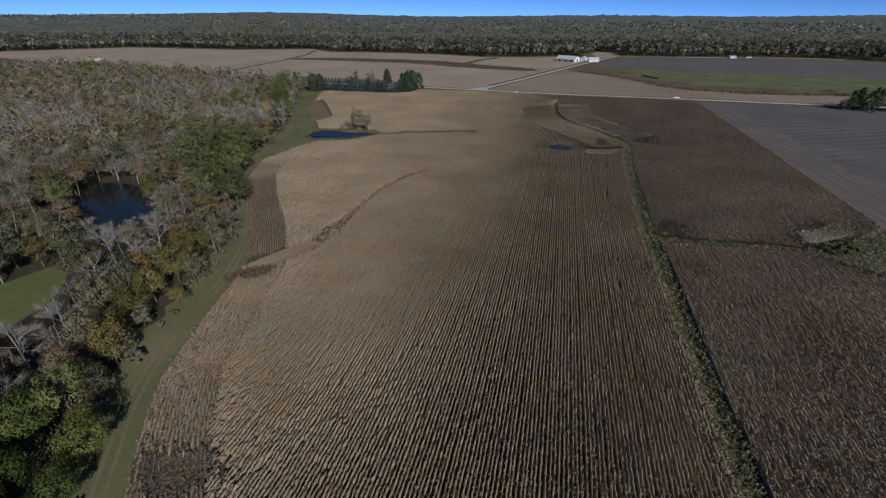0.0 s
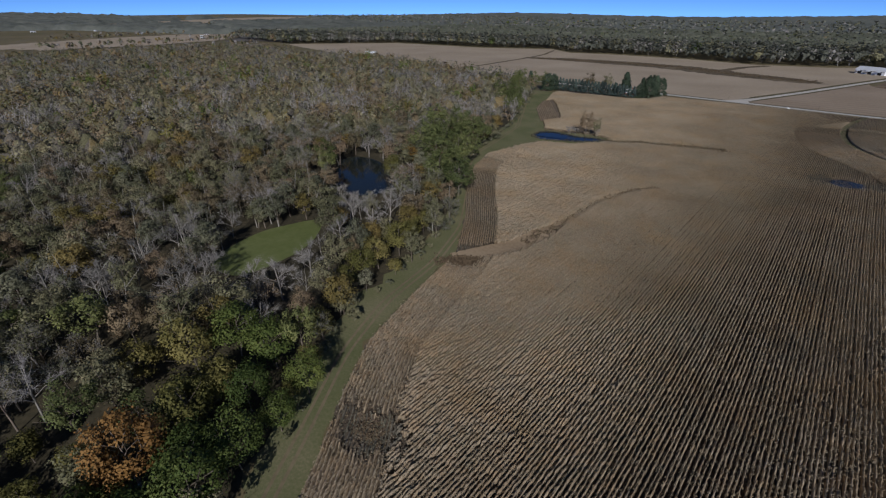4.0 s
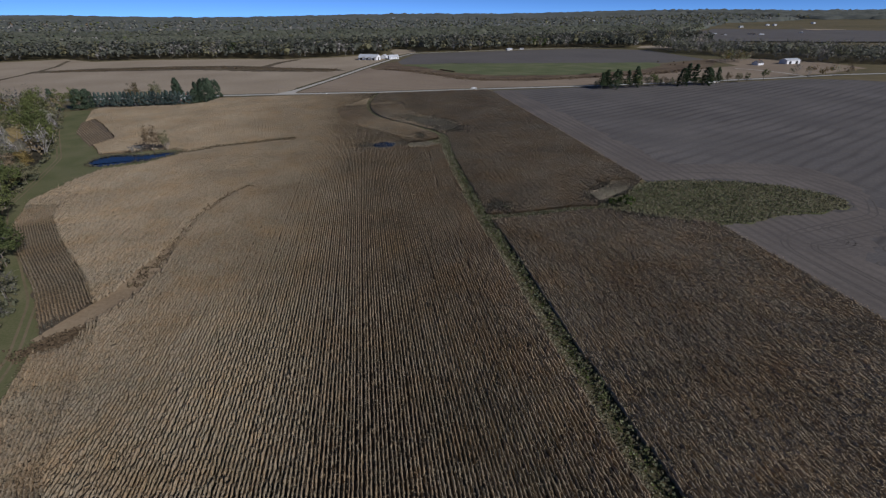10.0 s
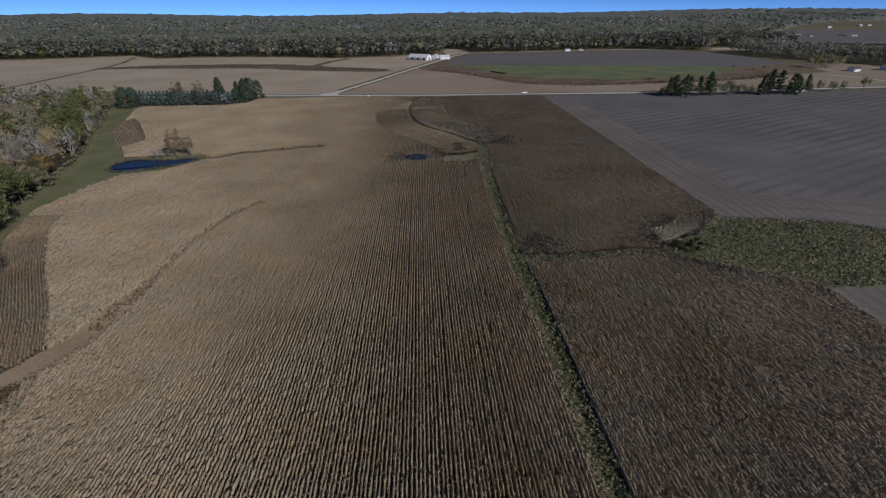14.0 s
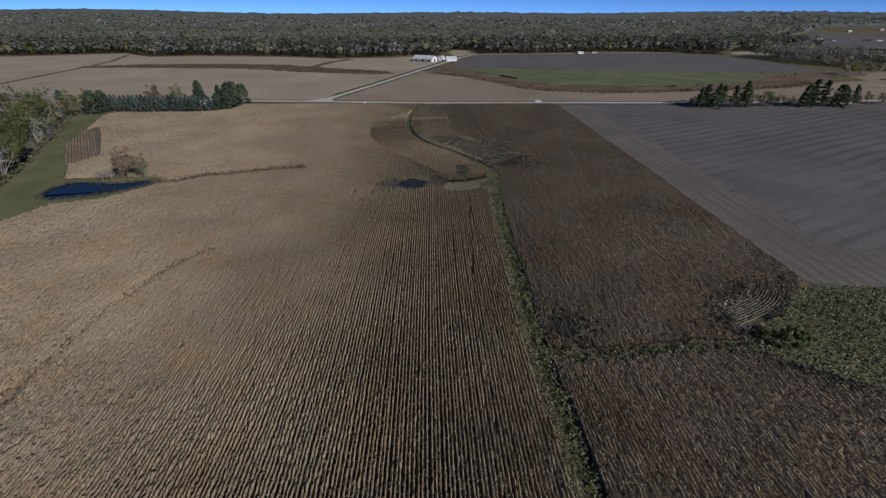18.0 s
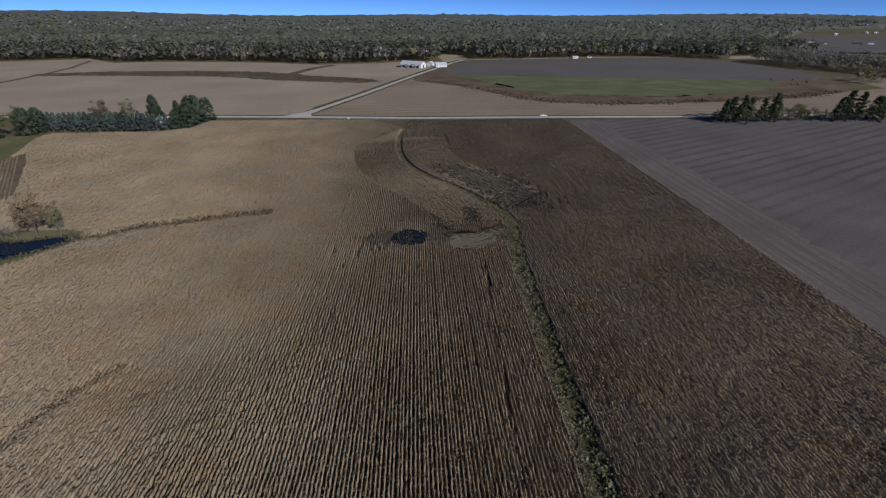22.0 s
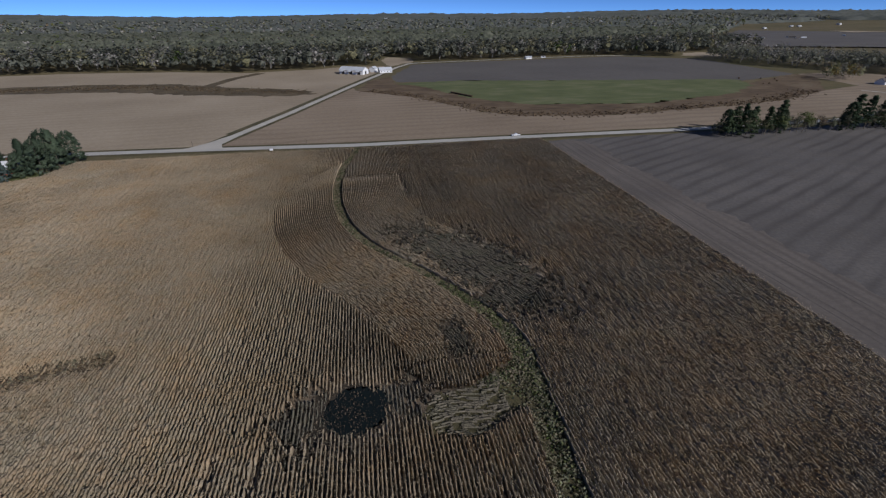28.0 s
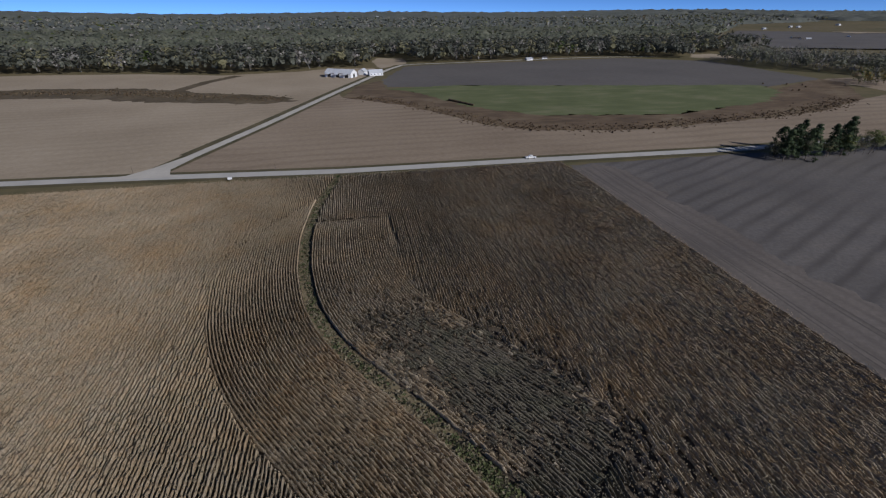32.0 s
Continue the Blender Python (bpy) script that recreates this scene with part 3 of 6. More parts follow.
ribbon("farm_lane", smooth_line([(-445, 515), (-448, 621), (-458, 720), (-466, 799), (-480, 870), (-520, 985)], 5), 7, 0.07, M["band"], "dark overgrown field lane", "lane")

GRASS_LANE = [(-34, -90), (-56, 10), (-64, 20), (-75, 35), (-86, 52), (-95, 71), (-100, 100), (-110, 127), (-132, 158), (-150, 180), (-168, 203), (-184, 250), (-196, 295), (-222, 350), (-246, 405), (-256, 440), (-240, 446), (-231, 440), (-203, 366), (-158, 290), (-153, 284), (-152, 264)] + WEST_EDGE[::-1]
sheet("grass_lane", ragged(GRASS_LANE, 2, 0.5, 17), 0.03, M["grass"], "mown grass lane between corn and woods", "lane")
LANE_LINE = smooth_line([(-57, 18), (-66, 33), (-78, 52), (-86, 72), (-91, 100), (-101, 126), (-121, 156), (-141, 180), (-156, 206), (-166, 248), (-176, 285), (-208, 345), (-236, 400), (-246, 436)], 3)
for o in (-0.95, 0.95):
    ribbon("wheel_track", LANE_LINE + normals_of(LANE_LINE) * o, 0.65, 0.045, M["track"], "worn wheel track in the mown grass lane", "track")
WEED_RING = smooth_line([(128, 470), (129, 330), (130, 205), (140, 196), (168, 190), (190, 181), (204, 166), (203, 150), (188, 135), (160, 132), (138, 128), (130, 118), (129, -150)], 3)
r5 = np.random.default_rng(15)
for o in (1.5, 3.4, 11.5, 13.4):
    line = WEED_RING + normals_of(WEED_RING) * (o + 0.8 * np.sin(np.arange(len(WEED_RING)) / 11.0 + round(o / 4))[:, None] + 0.5 * np.sin(np.arange(len(WEED_RING)) / 4.3)[:, None])
    ribbon("wheel_track", line, 0.55, 0.045, M["rut"], "tractor wheel track on the worn headland", "track")
for i in range(9):
    cx, cy, rad = r5.uniform(140, 200), r5.uniform(88, 128), r5.uniform(4, 11)
    a0, sweep = r5.uniform(0, 6.28), r5.uniform(1.6, 4.2)
    arc = np.array([(cx + rad * math.cos(a0 + sweep * u) + 6 * u, cy + 0.7 * rad * math.sin(a0 + sweep * u)) for u in np.linspace(0, 1, 24)])
    for o in (0.0, 1.9):
        ribbon("wheel_track", arc + normals_of(arc) * o, 0.5, 0.05, M["rut"], "curved turning track of a tractor", "track")
# sheet whose dark colour deepens the shade below the crowns
sheet("woodland_floor", ragged([(x - 1.5, y) for x, y in ((-40, -90), (-56, 8), (-64, 20), (-74, 35), (-85, 51), (-93, 71), (-98, 100), (-108, 127), (-128, 156), (-145, 176), (-160, 203), (-170, 245), (-187, 295), (-212, 350), (-238, 405), (-257, 446))] + [(-285, 468), (-420, 498), (-640, 555), (-740, 468), (-1045, 468), (-1050, -90)], 4, 0.8, 19), 0.04, M["litter"], "leaf litter on the woodland floor, darkened for shade under the trees", "woodland")
sheet("field_crop_strip", ragged(CROP, 2, 0.4, 18), 0.08, M["weedsoil"], "small dark plot of old crop beside the pond", "field")
ribbon("field_bare_strip", WATERWAY[WATERWAY[:, 1] < 160], 9.5, 0.05, M["strip"], "bare tan waterway curving through the corn", "field")
ribbon("field_pond_strip", POND_WAY, 3.6, 0.05, M["weedsoil"], "weedy wet strip running from the pond into the corn", "field")
ribbon("ditch_upper", DITCH[DITCH[:, 1] > 296], 3.6, 0.035, M["track"], "shallow grassy upper ditch winding through the corn", "ditch")
ribbon("ditch", DITCH[DITCH[:, 1] < 300], 5.2, 0.03, M["verge"], "grassy drainage ditch through the cornfield", "ditch", -0.0)
INLET = [(21.5, 280), (31, 281), (41, 286.5), (43.5, 281), (41.5, 274), (36, 271.5), (29.5, 267.5), (21.5, 269.5), (19.5, 275)]
sheet("ditch_inlet", ragged(INLET, 1.0, 0.6, 44), 0.055, M["verge"], "flattened tan corn between ditch and pool", "ditch")
ribbon("ditch_branch", smooth_line(BRANCH, 1.5), 3.2, 0.05, M["verge"], "side ditch with tall grass", "ditch")
for k, (cx, cy, rx, ry) in enumerate([(-56, 41, 5.0, 3.4), (5.5, 279.0, 13, 10)]):
    a = np.linspace(0, 2 * math.pi, 40, endpoint=False)
    rr = 1 + 0.16 * np.sin(3 * a + k) + 0.1 * np.sin(7 * a + 2 * k)
    sheet("field_dark_patch", np.stack([cx + rx * rr * np.cos(a), cy + ry * rr * np.sin(a)], 1), 0.06, M["weedsoil"], "dark drowned patch of flattened corn", "field")

sheet("field_mud", blob(4.5, 278.4, 9.5, 8.2, 20, 9), 0.075, M["mud"], "dark wet mud round the standing water", "field")
for nm, line, w, vw, mt, lb in (("road_main", MAIN_ROAD, 7.2, 15, "road", "pale two-lane country road"), ("road_side", SIDE_ROAD, 6.0, 13, "gravel", "pale gravel side road running to the woods")):
    ribbon("verge", line, vw, 0.07, M["verge"], "dark grass verge of the country road", "verge")
    ribbon(nm, line, w, 0.12, M[mt], lb, "road", 0.05)
sheet("road_flare", [(-104, 500.5), (-62, 497), (-70, 502), (-72, 510), (-66, 530), (-72, 532), (-82, 514), (-90, 504)], 0.2, M["gravel"], "flared gravel mouth of the side road", "road")
ribbon("verge_ditch", (SIDE_ROAD + normals_of(SIDE_ROAD) * 6.5)[8:96], 4.5, 0.09, M["verge"], "dark grassy ditch beside the gravel road", "ditch")
ribbon("farm_drive", smooth_line([(529, 504), (531, 540), (525, 575), (508, 606)], 4), 4, 0.1, M["gravel"], "gravel farm drive", "road")


POND = [(-152, 264), (-155.5, 271), (-156, 279), (-150, 286), (-140, 285), (-130, 282.5), (-122, 286), (-114, 288), (-112, 283), (-117, 277), (-125, 270), (-135, 265.5), (-145, 262.5)]
POND = smooth_line(POND + POND[:2], 1.0)[2:-2]
sheet("pond_bank", blob(-134, 276, 28, 17, 14, 12), 0.055, M["grass"], "grassy bank round the field pond", "bank")
sheet("lawn", ragged([(-162, 451), (-146, 446), (-137, 452), (-138, 464), (-150, 470), (-162, 466)], 2, 0.3, 23), 0.05, M["algae"], "short green lawn at the end of the windbreak", "lawn")
sheet("water_pond", POND, 0.1, M["water"], "small blue pond at the cornfield's edge", "pond")
sheet("water_pool", ragged(blob(6.2, 279.0, 6.9, 6.4, 10, 3), 0.5, 0.35, 29), 0.1, M["darkwater"], "shallow standing water in the corn", "pool")
sheet("water_wood_pond", blob(-176, 142, 33, 14, -35, 5), 0.1, M["darkwater"], "dark pond among bare trees in the woods", "pond")
sheet("water_green_pond", blob(-140.5, 71, 22, 11.5, 108, 6), 0.1, M["algae"], "pond covered in bright green algae", "pond")


# ---- standing corn, in planted rows ----
DROWNED = ((-84, 104.5, 4.5, 4.0), (-57, 40.5, 4.2, 3.2), (6.0, 279.0, 8.6, 8.2))
# wet hollows with stunted grey corn: centre, half length, half width, turn
# (100, 175) is added: its darker corn colour tones down sunlit bent rows
WET = ((44, 336, 33, 12.5, -55), (52, 312, 11, 9, 0), (30.5, 297, 3.2, 6.5, 0), (-4, 278, 5.5, 8.5, -20), (17, 280, 6.5, 5.5, 0), (47, 169, 7, 6, 0), (102, 152, 15, 6, -35), (104, 179, 11, 6, 35), (100, 175, 17, 9, 28), (-57, 40, 7, 5, 0), (-88, 108, 7, 5, 45))


def lodged(x, y):
    """How much of its height the corn keeps: it lies low round the drowned spots and in the skipped stretches."""
    rough = np.random.default_rng(4).normal(0, 0.3, np.broadcast(x, y).shape)
    keep = np.ones(rough.shape)
    for cx, cy, rx, ry in DROWNED:
        d = np.hypot((x - cx) / rx, (y - cy) / ry) + 0.35 * rough
        keep = np.minimum(keep, np.clip(0.12 + 0.88 * (d - 0.75) / 0.8, 0.12, 1))
    for line, half, least in ((WATERWAY[::3], 2.8, 0.36), (POND_WAY[::3], 5.5, 0.25)):
        keep = np.minimum(keep, np.clip(least + (1 - least) * line_distance(line, x, y) / half, 0, 1))
    gappy = np.sin(y * 0.32) + np.sin(y * 0.13 + 1) + 2 * rough > -0.1
    skip = (np.abs(x - 26.3 - 0.03 * (y - 196)) < 0.42) & (((y > 190) & (y < 228)) | ((y > 105) & (y < 140))) & gappy
    skip |= (np.abs(x - 29.2 - 0.04 * (y - 243)) < 0.42) & (y > 228) & (y < 256) & gappy
    skip |= (np.abs(x - 29.6) < 0.9) & (y > 405) & (y < 429)
    for cx, cy, ry in ((-19.5, 268.5, 3.0), (-11.5, 267, 3.4), (-13.8, 277.5, 2.2), (-15.3, 258, 2.2)):
        skip |= np.hypot((x - cx) / 0.85, (y - cy) / ry) < 1 + rough
    return np.where(skip, keep * 0.2, keep)


def excluded(x, y):
    rough = np.random.default_rng(3).normal(0, 0.3, np.broadcast(x, y).shape)
    west = x < np.interp(y, DITCH[:, 1], DITCH[:, 0])
    bad = line_distance(DITCH[::3], x, y) < np.where(y > 300, 2.0, np.where(west, 2.9, 2.4)) + 0.3 * rough
    bad |= (line_distance(BRANCH, x, y) < 2.0 + 0.3 * rough)
    bad |= line_distance(WATERWAY[::3], x, y) < np.clip(3.9 - 0.2 * np.maximum(y - 138, 0), -1.0, 3.9) + rough * 1.6
    bad |= line_distance(POND_WAY[::3], x, y) < 0.6 + 3.5 * rough
    bad |= np.hypot((x - 6.0) / 6.0, (y - 279) / 6.2) < 1 + 0.25 * rough
    bad |= inside(INLET, x, y)
    bad |= inside(CROP, x, y)
    return bad


def wet(x, y):
    """Marks the stunted corn of the wet hollows and the darkened weedy corner, with a frayed edge."""
    r = np.random.default_rng(6)
    best = np.full(np.broadcast(x, y).shape, -9.0)
    for cx, cy, rx, ry, turn in WET:
        c, s = math.cos(radians(turn)), math.sin(radians(turn))
        u, v = (x - cx) * c + (y - cy) * s, (y - cy) * c - (x - cx) * s
        best = np.maximum(best, 1 - np.hypot(u / rx, v / ry))
    wave = np.sin(x * 0.31 + 2 * np.sin(y * 0.17)) * np.sin(y * 0.27 + 2 * np.sin(x * 0.13))
    return best + 0.2 * wave + r.normal(0, 0.3, best.shape) > 0.1


def ditch_zone(x, y, grow=0.0):
    """The contour rows on both sides of the winding ditch."""
    d = line_distance(DITCH[::3], x, y)
    west = x < np.interp(y, DITCH[:, 1], DITCH[:, 0])
    reach = np.where(west, 26.0 - 0.5 * np.clip(y - 405, 0, 50), np.where(y < 428, 28.0, -9.0) * np.clip((y - 298) / 24, 0.15, 1))
    return (y > 290) & (y < 452) & (d < reach + grow)


def branch_zone(x, y, grow=0.0):
    """The short rows that bend round the weedy corner at the side ditch."""
    north = (y > np.interp(x, BRANCH_NORTH[:, 0], BRANCH_NORTH[:, 1])) & (line_distance(BRANCH_NORTH[::3], x, y) < 9 + grow)
    return (x > 91) & (x < 122) & (y < 191) & north


def west_zone(x, y):
    return (line_distance(WEST_EDGE, x, y) < 12.2) & (y < 205)


def corn_rows(name, X, Y, keep, mat, label, leaves=3, tall=2.05, half=0.16, reach=0.32, crown=0.09, wall=0.64, leaf_mat="stalks"):
    """X, Y: rows by samples; a narrow ragged hedge of stalks with arching leaves is raised on every kept stretch."""
    if not keep.any():
        return None
    r = np.random.default_rng(len(name) + int(keep.sum()) % 97)
    k, s = X.shape
    dx, dy = np.gradient(X, axis=1), np.gradient(Y, axis=1)
    ln = np.hypot(dx, dy) + 1e-9
    nx, ny = -dy / ln, dx / ln
    patchy = 0.5 + 0.5 * np.sin(X * 0.11 + np.sin(Y * 0.05) * 2) * np.sin(Y * 0.083 + np.sin(X * 0.07) * 2)
    h = tall * (0.84 + 0.1 * patchy + r.normal(0, 0.075, X.shape))
    h *= np.where(r.random(X.shape) < 0.012, 0.55, 1) * lodged(X, Y)
    lean = r.normal(0, 0.06, X.shape)
    V = []
    for o, top in ((-half, 0.06), (-crown, wall), (crown, wall), (half, 0.06)):
        j = lean * top + r.normal(0, 0.035, X.shape)
        V.append(np.stack([X + nx * (o + j), Y + ny * (o + j), h * (top + (top > 0.1) * r.normal(0, 0.085, X.shape))], -1))
    V = np.stack(V)
    idx = np.arange(4 * k * s).reshape(4, k, s)
    both = keep[:, :-1] & keep[:, 1:]
    F = []
    for j in range(3):
        a, b, c, d = idx[j][:, :-1][both], idx[j][:, 1:][both], idx[j + 1][:, 1:][both], idx[j + 1][:, :-1][both]
        F.append(np.stack([a, b, c, d], 1))
    F = np.concatenate(F)
    used = np.unique(F)
    remap = np.zeros(4 * k * s, np.int64)
    remap[used] = np.arange(len(used))
    # arching leaves, each a bent blade from the stalk outwards
    px, py, ph = np.repeat(X[keep], leaves), np.repeat(Y[keep], leaves), np.repeat(h[keep], leaves)
    c = len(px)
    step = float(np.median(ln))
    u = r.uniform(-0.5, 0.5, c) * step
    tx, ty = np.repeat((dx / ln)[keep], leaves), np.repeat((dy / ln)[keep], leaves)
    px, py = px + tx * u, py + ty * u
    out = r.uniform(0.55, 1.3, c) * reach * np.where(r.random(c) < 0.5, 1, -1)
    slip = r.normal(0, 0.26, c)
    ex, ey = -ty * out + tx * slip, tx * out + ty * slip
    wide = r.uniform(0.06, 0.14, c) * np.clip(0.6 + 0.5 * step, 0.9, 1.4)
    ax, ay = tx * wide, ty * wide
    z0 = ph * r.uniform(0.52, 1.0, c)
    zm = z0 + r.uniform(0.02, 0.24, c) * ph * 0.5
    z1 = z0 + r.uniform(-0.3, 0.16, c) * ph * 0.5
    L = np.stack([np.stack([px, py, z0], 1), np.stack([px + ex * 0.55 + ax, py + ey * 0.55 + ay, zm], 1), np.stack([px + ex, py + ey, z1], 1), np.stack([px + ex * 0.55 - ax, py + ey * 0.55 - ay, zm - 0.05], 1)], 1).reshape(-1, 3)
    base = V.reshape(-1, 3)[used]
    LF = np.arange(4 * c).reshape(c, 4) + len(base)
    ob = new(name, np_mesh(name, np.concatenate([base, L]), np.concatenate([remap[F], LF]), [mat, M[leaf_mat]], np.concatenate([np.zeros(len(F)), np.ones(c)])))
    return tagged(ob, label, "corn", kind="stuff")


def corn_block(name, X, Y, keep, mat, label, **how):
    """Raises the sound corn and the stunted, darker corn that wet() marks as two meshes."""
    low = wet(X, Y)
    corn_rows(name, X, Y, keep & ~low, mat, label, **how)
    how.update(tall=1.75, leaf_mat="stalks_wet")
    corn_rows("stunted_corn", X, Y, keep & low, M["corn_wet"], "stunted grey corn of wet hollows and the darkened weedy corner", **how)


ROW = 0.762
TAN, RUSSET = "ripe tan corn standing in long straight rows", "ripe russet-brown corn standing in rows beyond the ditch"
for x0, x1, mt, lb in ((-231.0, -95.0, "corn", TAN), (-94.602, 39.0, "corn", TAN), (39.4, 126.0, "corn_east", RUSSET)):
    for y0, y1, st in ((-20.0, 26.0, 2.4), (26.0, 290.0, 1.1 if x0 < -95 else 0.85), (290.0, 486.0, 1.35)):
        xs = np.arange(x0, x1, ROW)
        ys = np.arange(y0, y1 + st, st)
        X, Y = np.meshgrid(xs, ys, indexing="ij")
        Y = Y + rng.uniform(-0.2, 0.2, Y.shape)
        sway = np.cumsum(rng.normal(0, 0.012, X.shape), 1)
        sway -= np.cumsum(np.full(X.shape, 1.0), 1) * (sway[:, -1:] / X.shape[1])
        X = X + 0.25 * np.sin(Y / 41) + 0.01 * (Y - 150) + rng.normal(0, 0.012, (X.shape[0], 1)) + np.clip(sway, -0.06, 0.06)
        keep = inside(CORN, X, Y) & ~excluded(X, Y) & ~ditch_zone(X, Y) & ~west_zone(X, Y) & ~branch_zone(X, Y)
        if y0 > 200 and -95 < x0 < 0:
            beyond = X > np.interp(Y, DITCH[:, 1], DITCH[:, 0])
            corn_block("corn_field", X, Y, keep & beyond, M["corn_east"], RUSSET, crown=0.085, wall=0.58, reach=0.3)
            keep = keep & ~beyond
        corn_block("corn_field", X, Y, keep, M[mt], lb, **({"leaves": 3 if x0 > -95 and y0 > 0 else 2} if mt == "corn" else {"crown": 0.065, "wall": 0.56, "reach": 0.31}))
q = smooth_line(DITCH[DITCH[:, 1] > 280], 1.0)
nrm = normals_of(q)
for sgn, far_row, mt in ((1, 28.0, "corn"), (-1, 31.0, "corn_east")):
    ds = np.arange(2.3, far_row, ROW)
    X = q[None, :, 0] + sgn * nrm[None, :, 0] * ds[:, None]
    Y = q[None, :, 1] + sgn * nrm[None, :, 1] * ds[:, None]
    X, Y = X + rng.normal(0, 0.03, X.shape), Y + rng.normal(0, 0.03, X.shape)
    keep = inside(CORN, X, Y) & ~excluded(X, Y) & ditch_zone(X, Y, 0.3) & (line_distance(DITCH[::2], X, Y) > ds[:, None] - 0.45)
    corn_block("corn_contour", X, Y, keep, M[mt], "ripe corn in rows that follow the winding ditch")
nrm = normals_of(BRANCH_NORTH)
ds = np.arange(0.7, 9.5, ROW)
X = BRANCH_NORTH[None, :, 0] + nrm[None, :, 0] * ds[:, None]
Y = BRANCH_NORTH[None, :, 1] + nrm[None, :, 1] * ds[:, None]
X, Y = X + rng.normal(0, 0.03, X.shape), Y + rng.normal(0, 0.03, X.shape)
keep = inside(CORN, X, Y) & ~excluded(X, Y) & branch_zone(X, Y, 0.3) & (line_distance(BRANCH_NORTH[::2], X, Y) > ds[:, None] - 0.45)
corn_block("corn_contour", X, Y, keep, M["corn_east"], "ripe corn in rows that bend round the weedy corner", crown=0.04, wall=0.3, leaves=4, reach=0.4)
X, Y = np.meshgrid(np.arange(19, 38, 0.8), np.arange(267, 287, 0.5))
X, Y = X + rng.normal(0, 0.15, X.shape), Y + 0.8 * np.sin(X / 3.1) + rng.normal(0, 0.08, X.shape)
corn_rows("lodged_corn", X, Y, inside(INLET, X, Y) & (X < 37) & (rng.random(X.shape) < 0.8), M["corn_wet"], "lodged corn lying between ditch and pool", tall=1.0, half=0.16, crown=0.06, wall=0.45, reach=0.34, leaf_mat="stalks_wet")
u = np.arange(0, 24, 1.5)
v = np.arange(0, 100, 1.0)
X = -159 - 0.55 * v[None, :] - 0.83 * u[:, None] + rng.normal(0, 0.15, (len(u), len(v)))
Y = 316 + 0.83 * v[None, :] - 0.55 * u[:, None]
corn_rows("old_crop_rows", X, Y, inside(CROP, X, Y) & (rng.random(X.shape) < 0.93), M["corn"], "low rows of old dark crop in a small plot", tall=1.0, half=0.3)
q = smooth_line(WEST_EDGE, 1.0)
nrm = normals_of(q)
ds = np.arange(0.6, 13.0, ROW)
X = q[None, :, 0] - nrm[None, :, 0] * ds[:, None]
Y = q[None, :, 1] - nrm[None, :, 1] * ds[:, None]
X, Y = X + rng.normal(0, 0.03, X.shape), Y + rng.normal(0, 0.03, X.shape)
keep = inside(CORN, X, Y) & ~excluded(X, Y) & (Y < 205) & (Y > -20) & (line_distance(WEST_EDGE, X, Y) > ds[:, None] - 0.8)
corn_block("corn_headland", X, Y, keep, M["corn"], "ripe corn in headland rows beside the grass lane", reach=0.42)


# ---- plants: leaf and twig geometry ----
def cards(r, centers, outward, size, bend=0.5, loose=0.65):
    """Small leaf sprays: one bent quad at each centre, turned at random but mostly facing outward."""
    k = len(centers)
    nrm = outward * 1.1 + r.normal(0, loose, (k, 3))
    nrm[:, 2] += 0.25
    nrm /= np.linalg.norm(nrm, axis=1)[:, None]
    t = np.cross(nrm, r.normal(0, 1, (k, 3)))
    t /= np.linalg.norm(t, axis=1)[:, None] + 1e-9
    b = np.cross(nrm, t)
    s = size * r.uniform(0.55, 1.35, (k, 1))
    s2 = s * r.uniform(0.5, 0.95, (k, 1))
    fold = nrm * s * bend * r.uniform(-0.5, 0.5, (k, 1))
    soft = outward * 0.75 + nrm * 0.4
    soft /= np.linalg.norm(soft, axis=1)[:, None] + 1e-9
    V = np.stack([centers - t * s, centers - b * s2 + fold, centers + t * s * r.uniform(0.7, 1.1, (k, 1)), centers + b * s2 + fold * 0.5], 1).reshape(-1, 3)
    F = np.arange(4 * k).reshape(k, 4)
    return V, F, np.repeat(soft, 4, 0)


def slivers(r, a, b, w):
    """Thin twigs from a to b, each a narrow quad."""
    d = b - a
    side = np.cross(d, r.normal(0, 1, d.shape))
    side /= np.linalg.norm(side, axis=1)[:, None] + 1e-9
    side *= w
    V = np.stack([a - side, a + side, b + side * 0.4, b - side * 0.4], 1).reshape(-1, 3)
    up = np.cross(side, d)
    up /= np.linalg.norm(up, axis=1)[:, None] + 1e-9
    return V, np.arange(len(V)).reshape(-1, 4), np.repeat(up, 4, 0)


def tubes(segs, sides=5):
    V, F = [], []
    for p0, p1, r0, r1 in segs:
        p0, p1 = np.asarray(p0, float), np.asarray(p1, float)
        d = p1 - p0
        d /= np.linalg.norm(d) + 1e-9
        u = np.cross(d, (0.3, 0.9, 0.2))
        u /= np.linalg.norm(u)
        v = np.cross(d, u)
        base = len(V) * 1
        ang = np.linspace(0, 2 * math.pi, sides, endpoint=False)
        for p, q in ((p0, r0), (p1, r1)):
            for a in ang:
                V.append(p + q * (math.cos(a) * u + math.sin(a) * v))
        for i in range(sides):
            j = (i + 1) % sides
            F.append((base + i, base + j, base + sides + j, base + sides + i))
    return np.array(V), np.array(F)


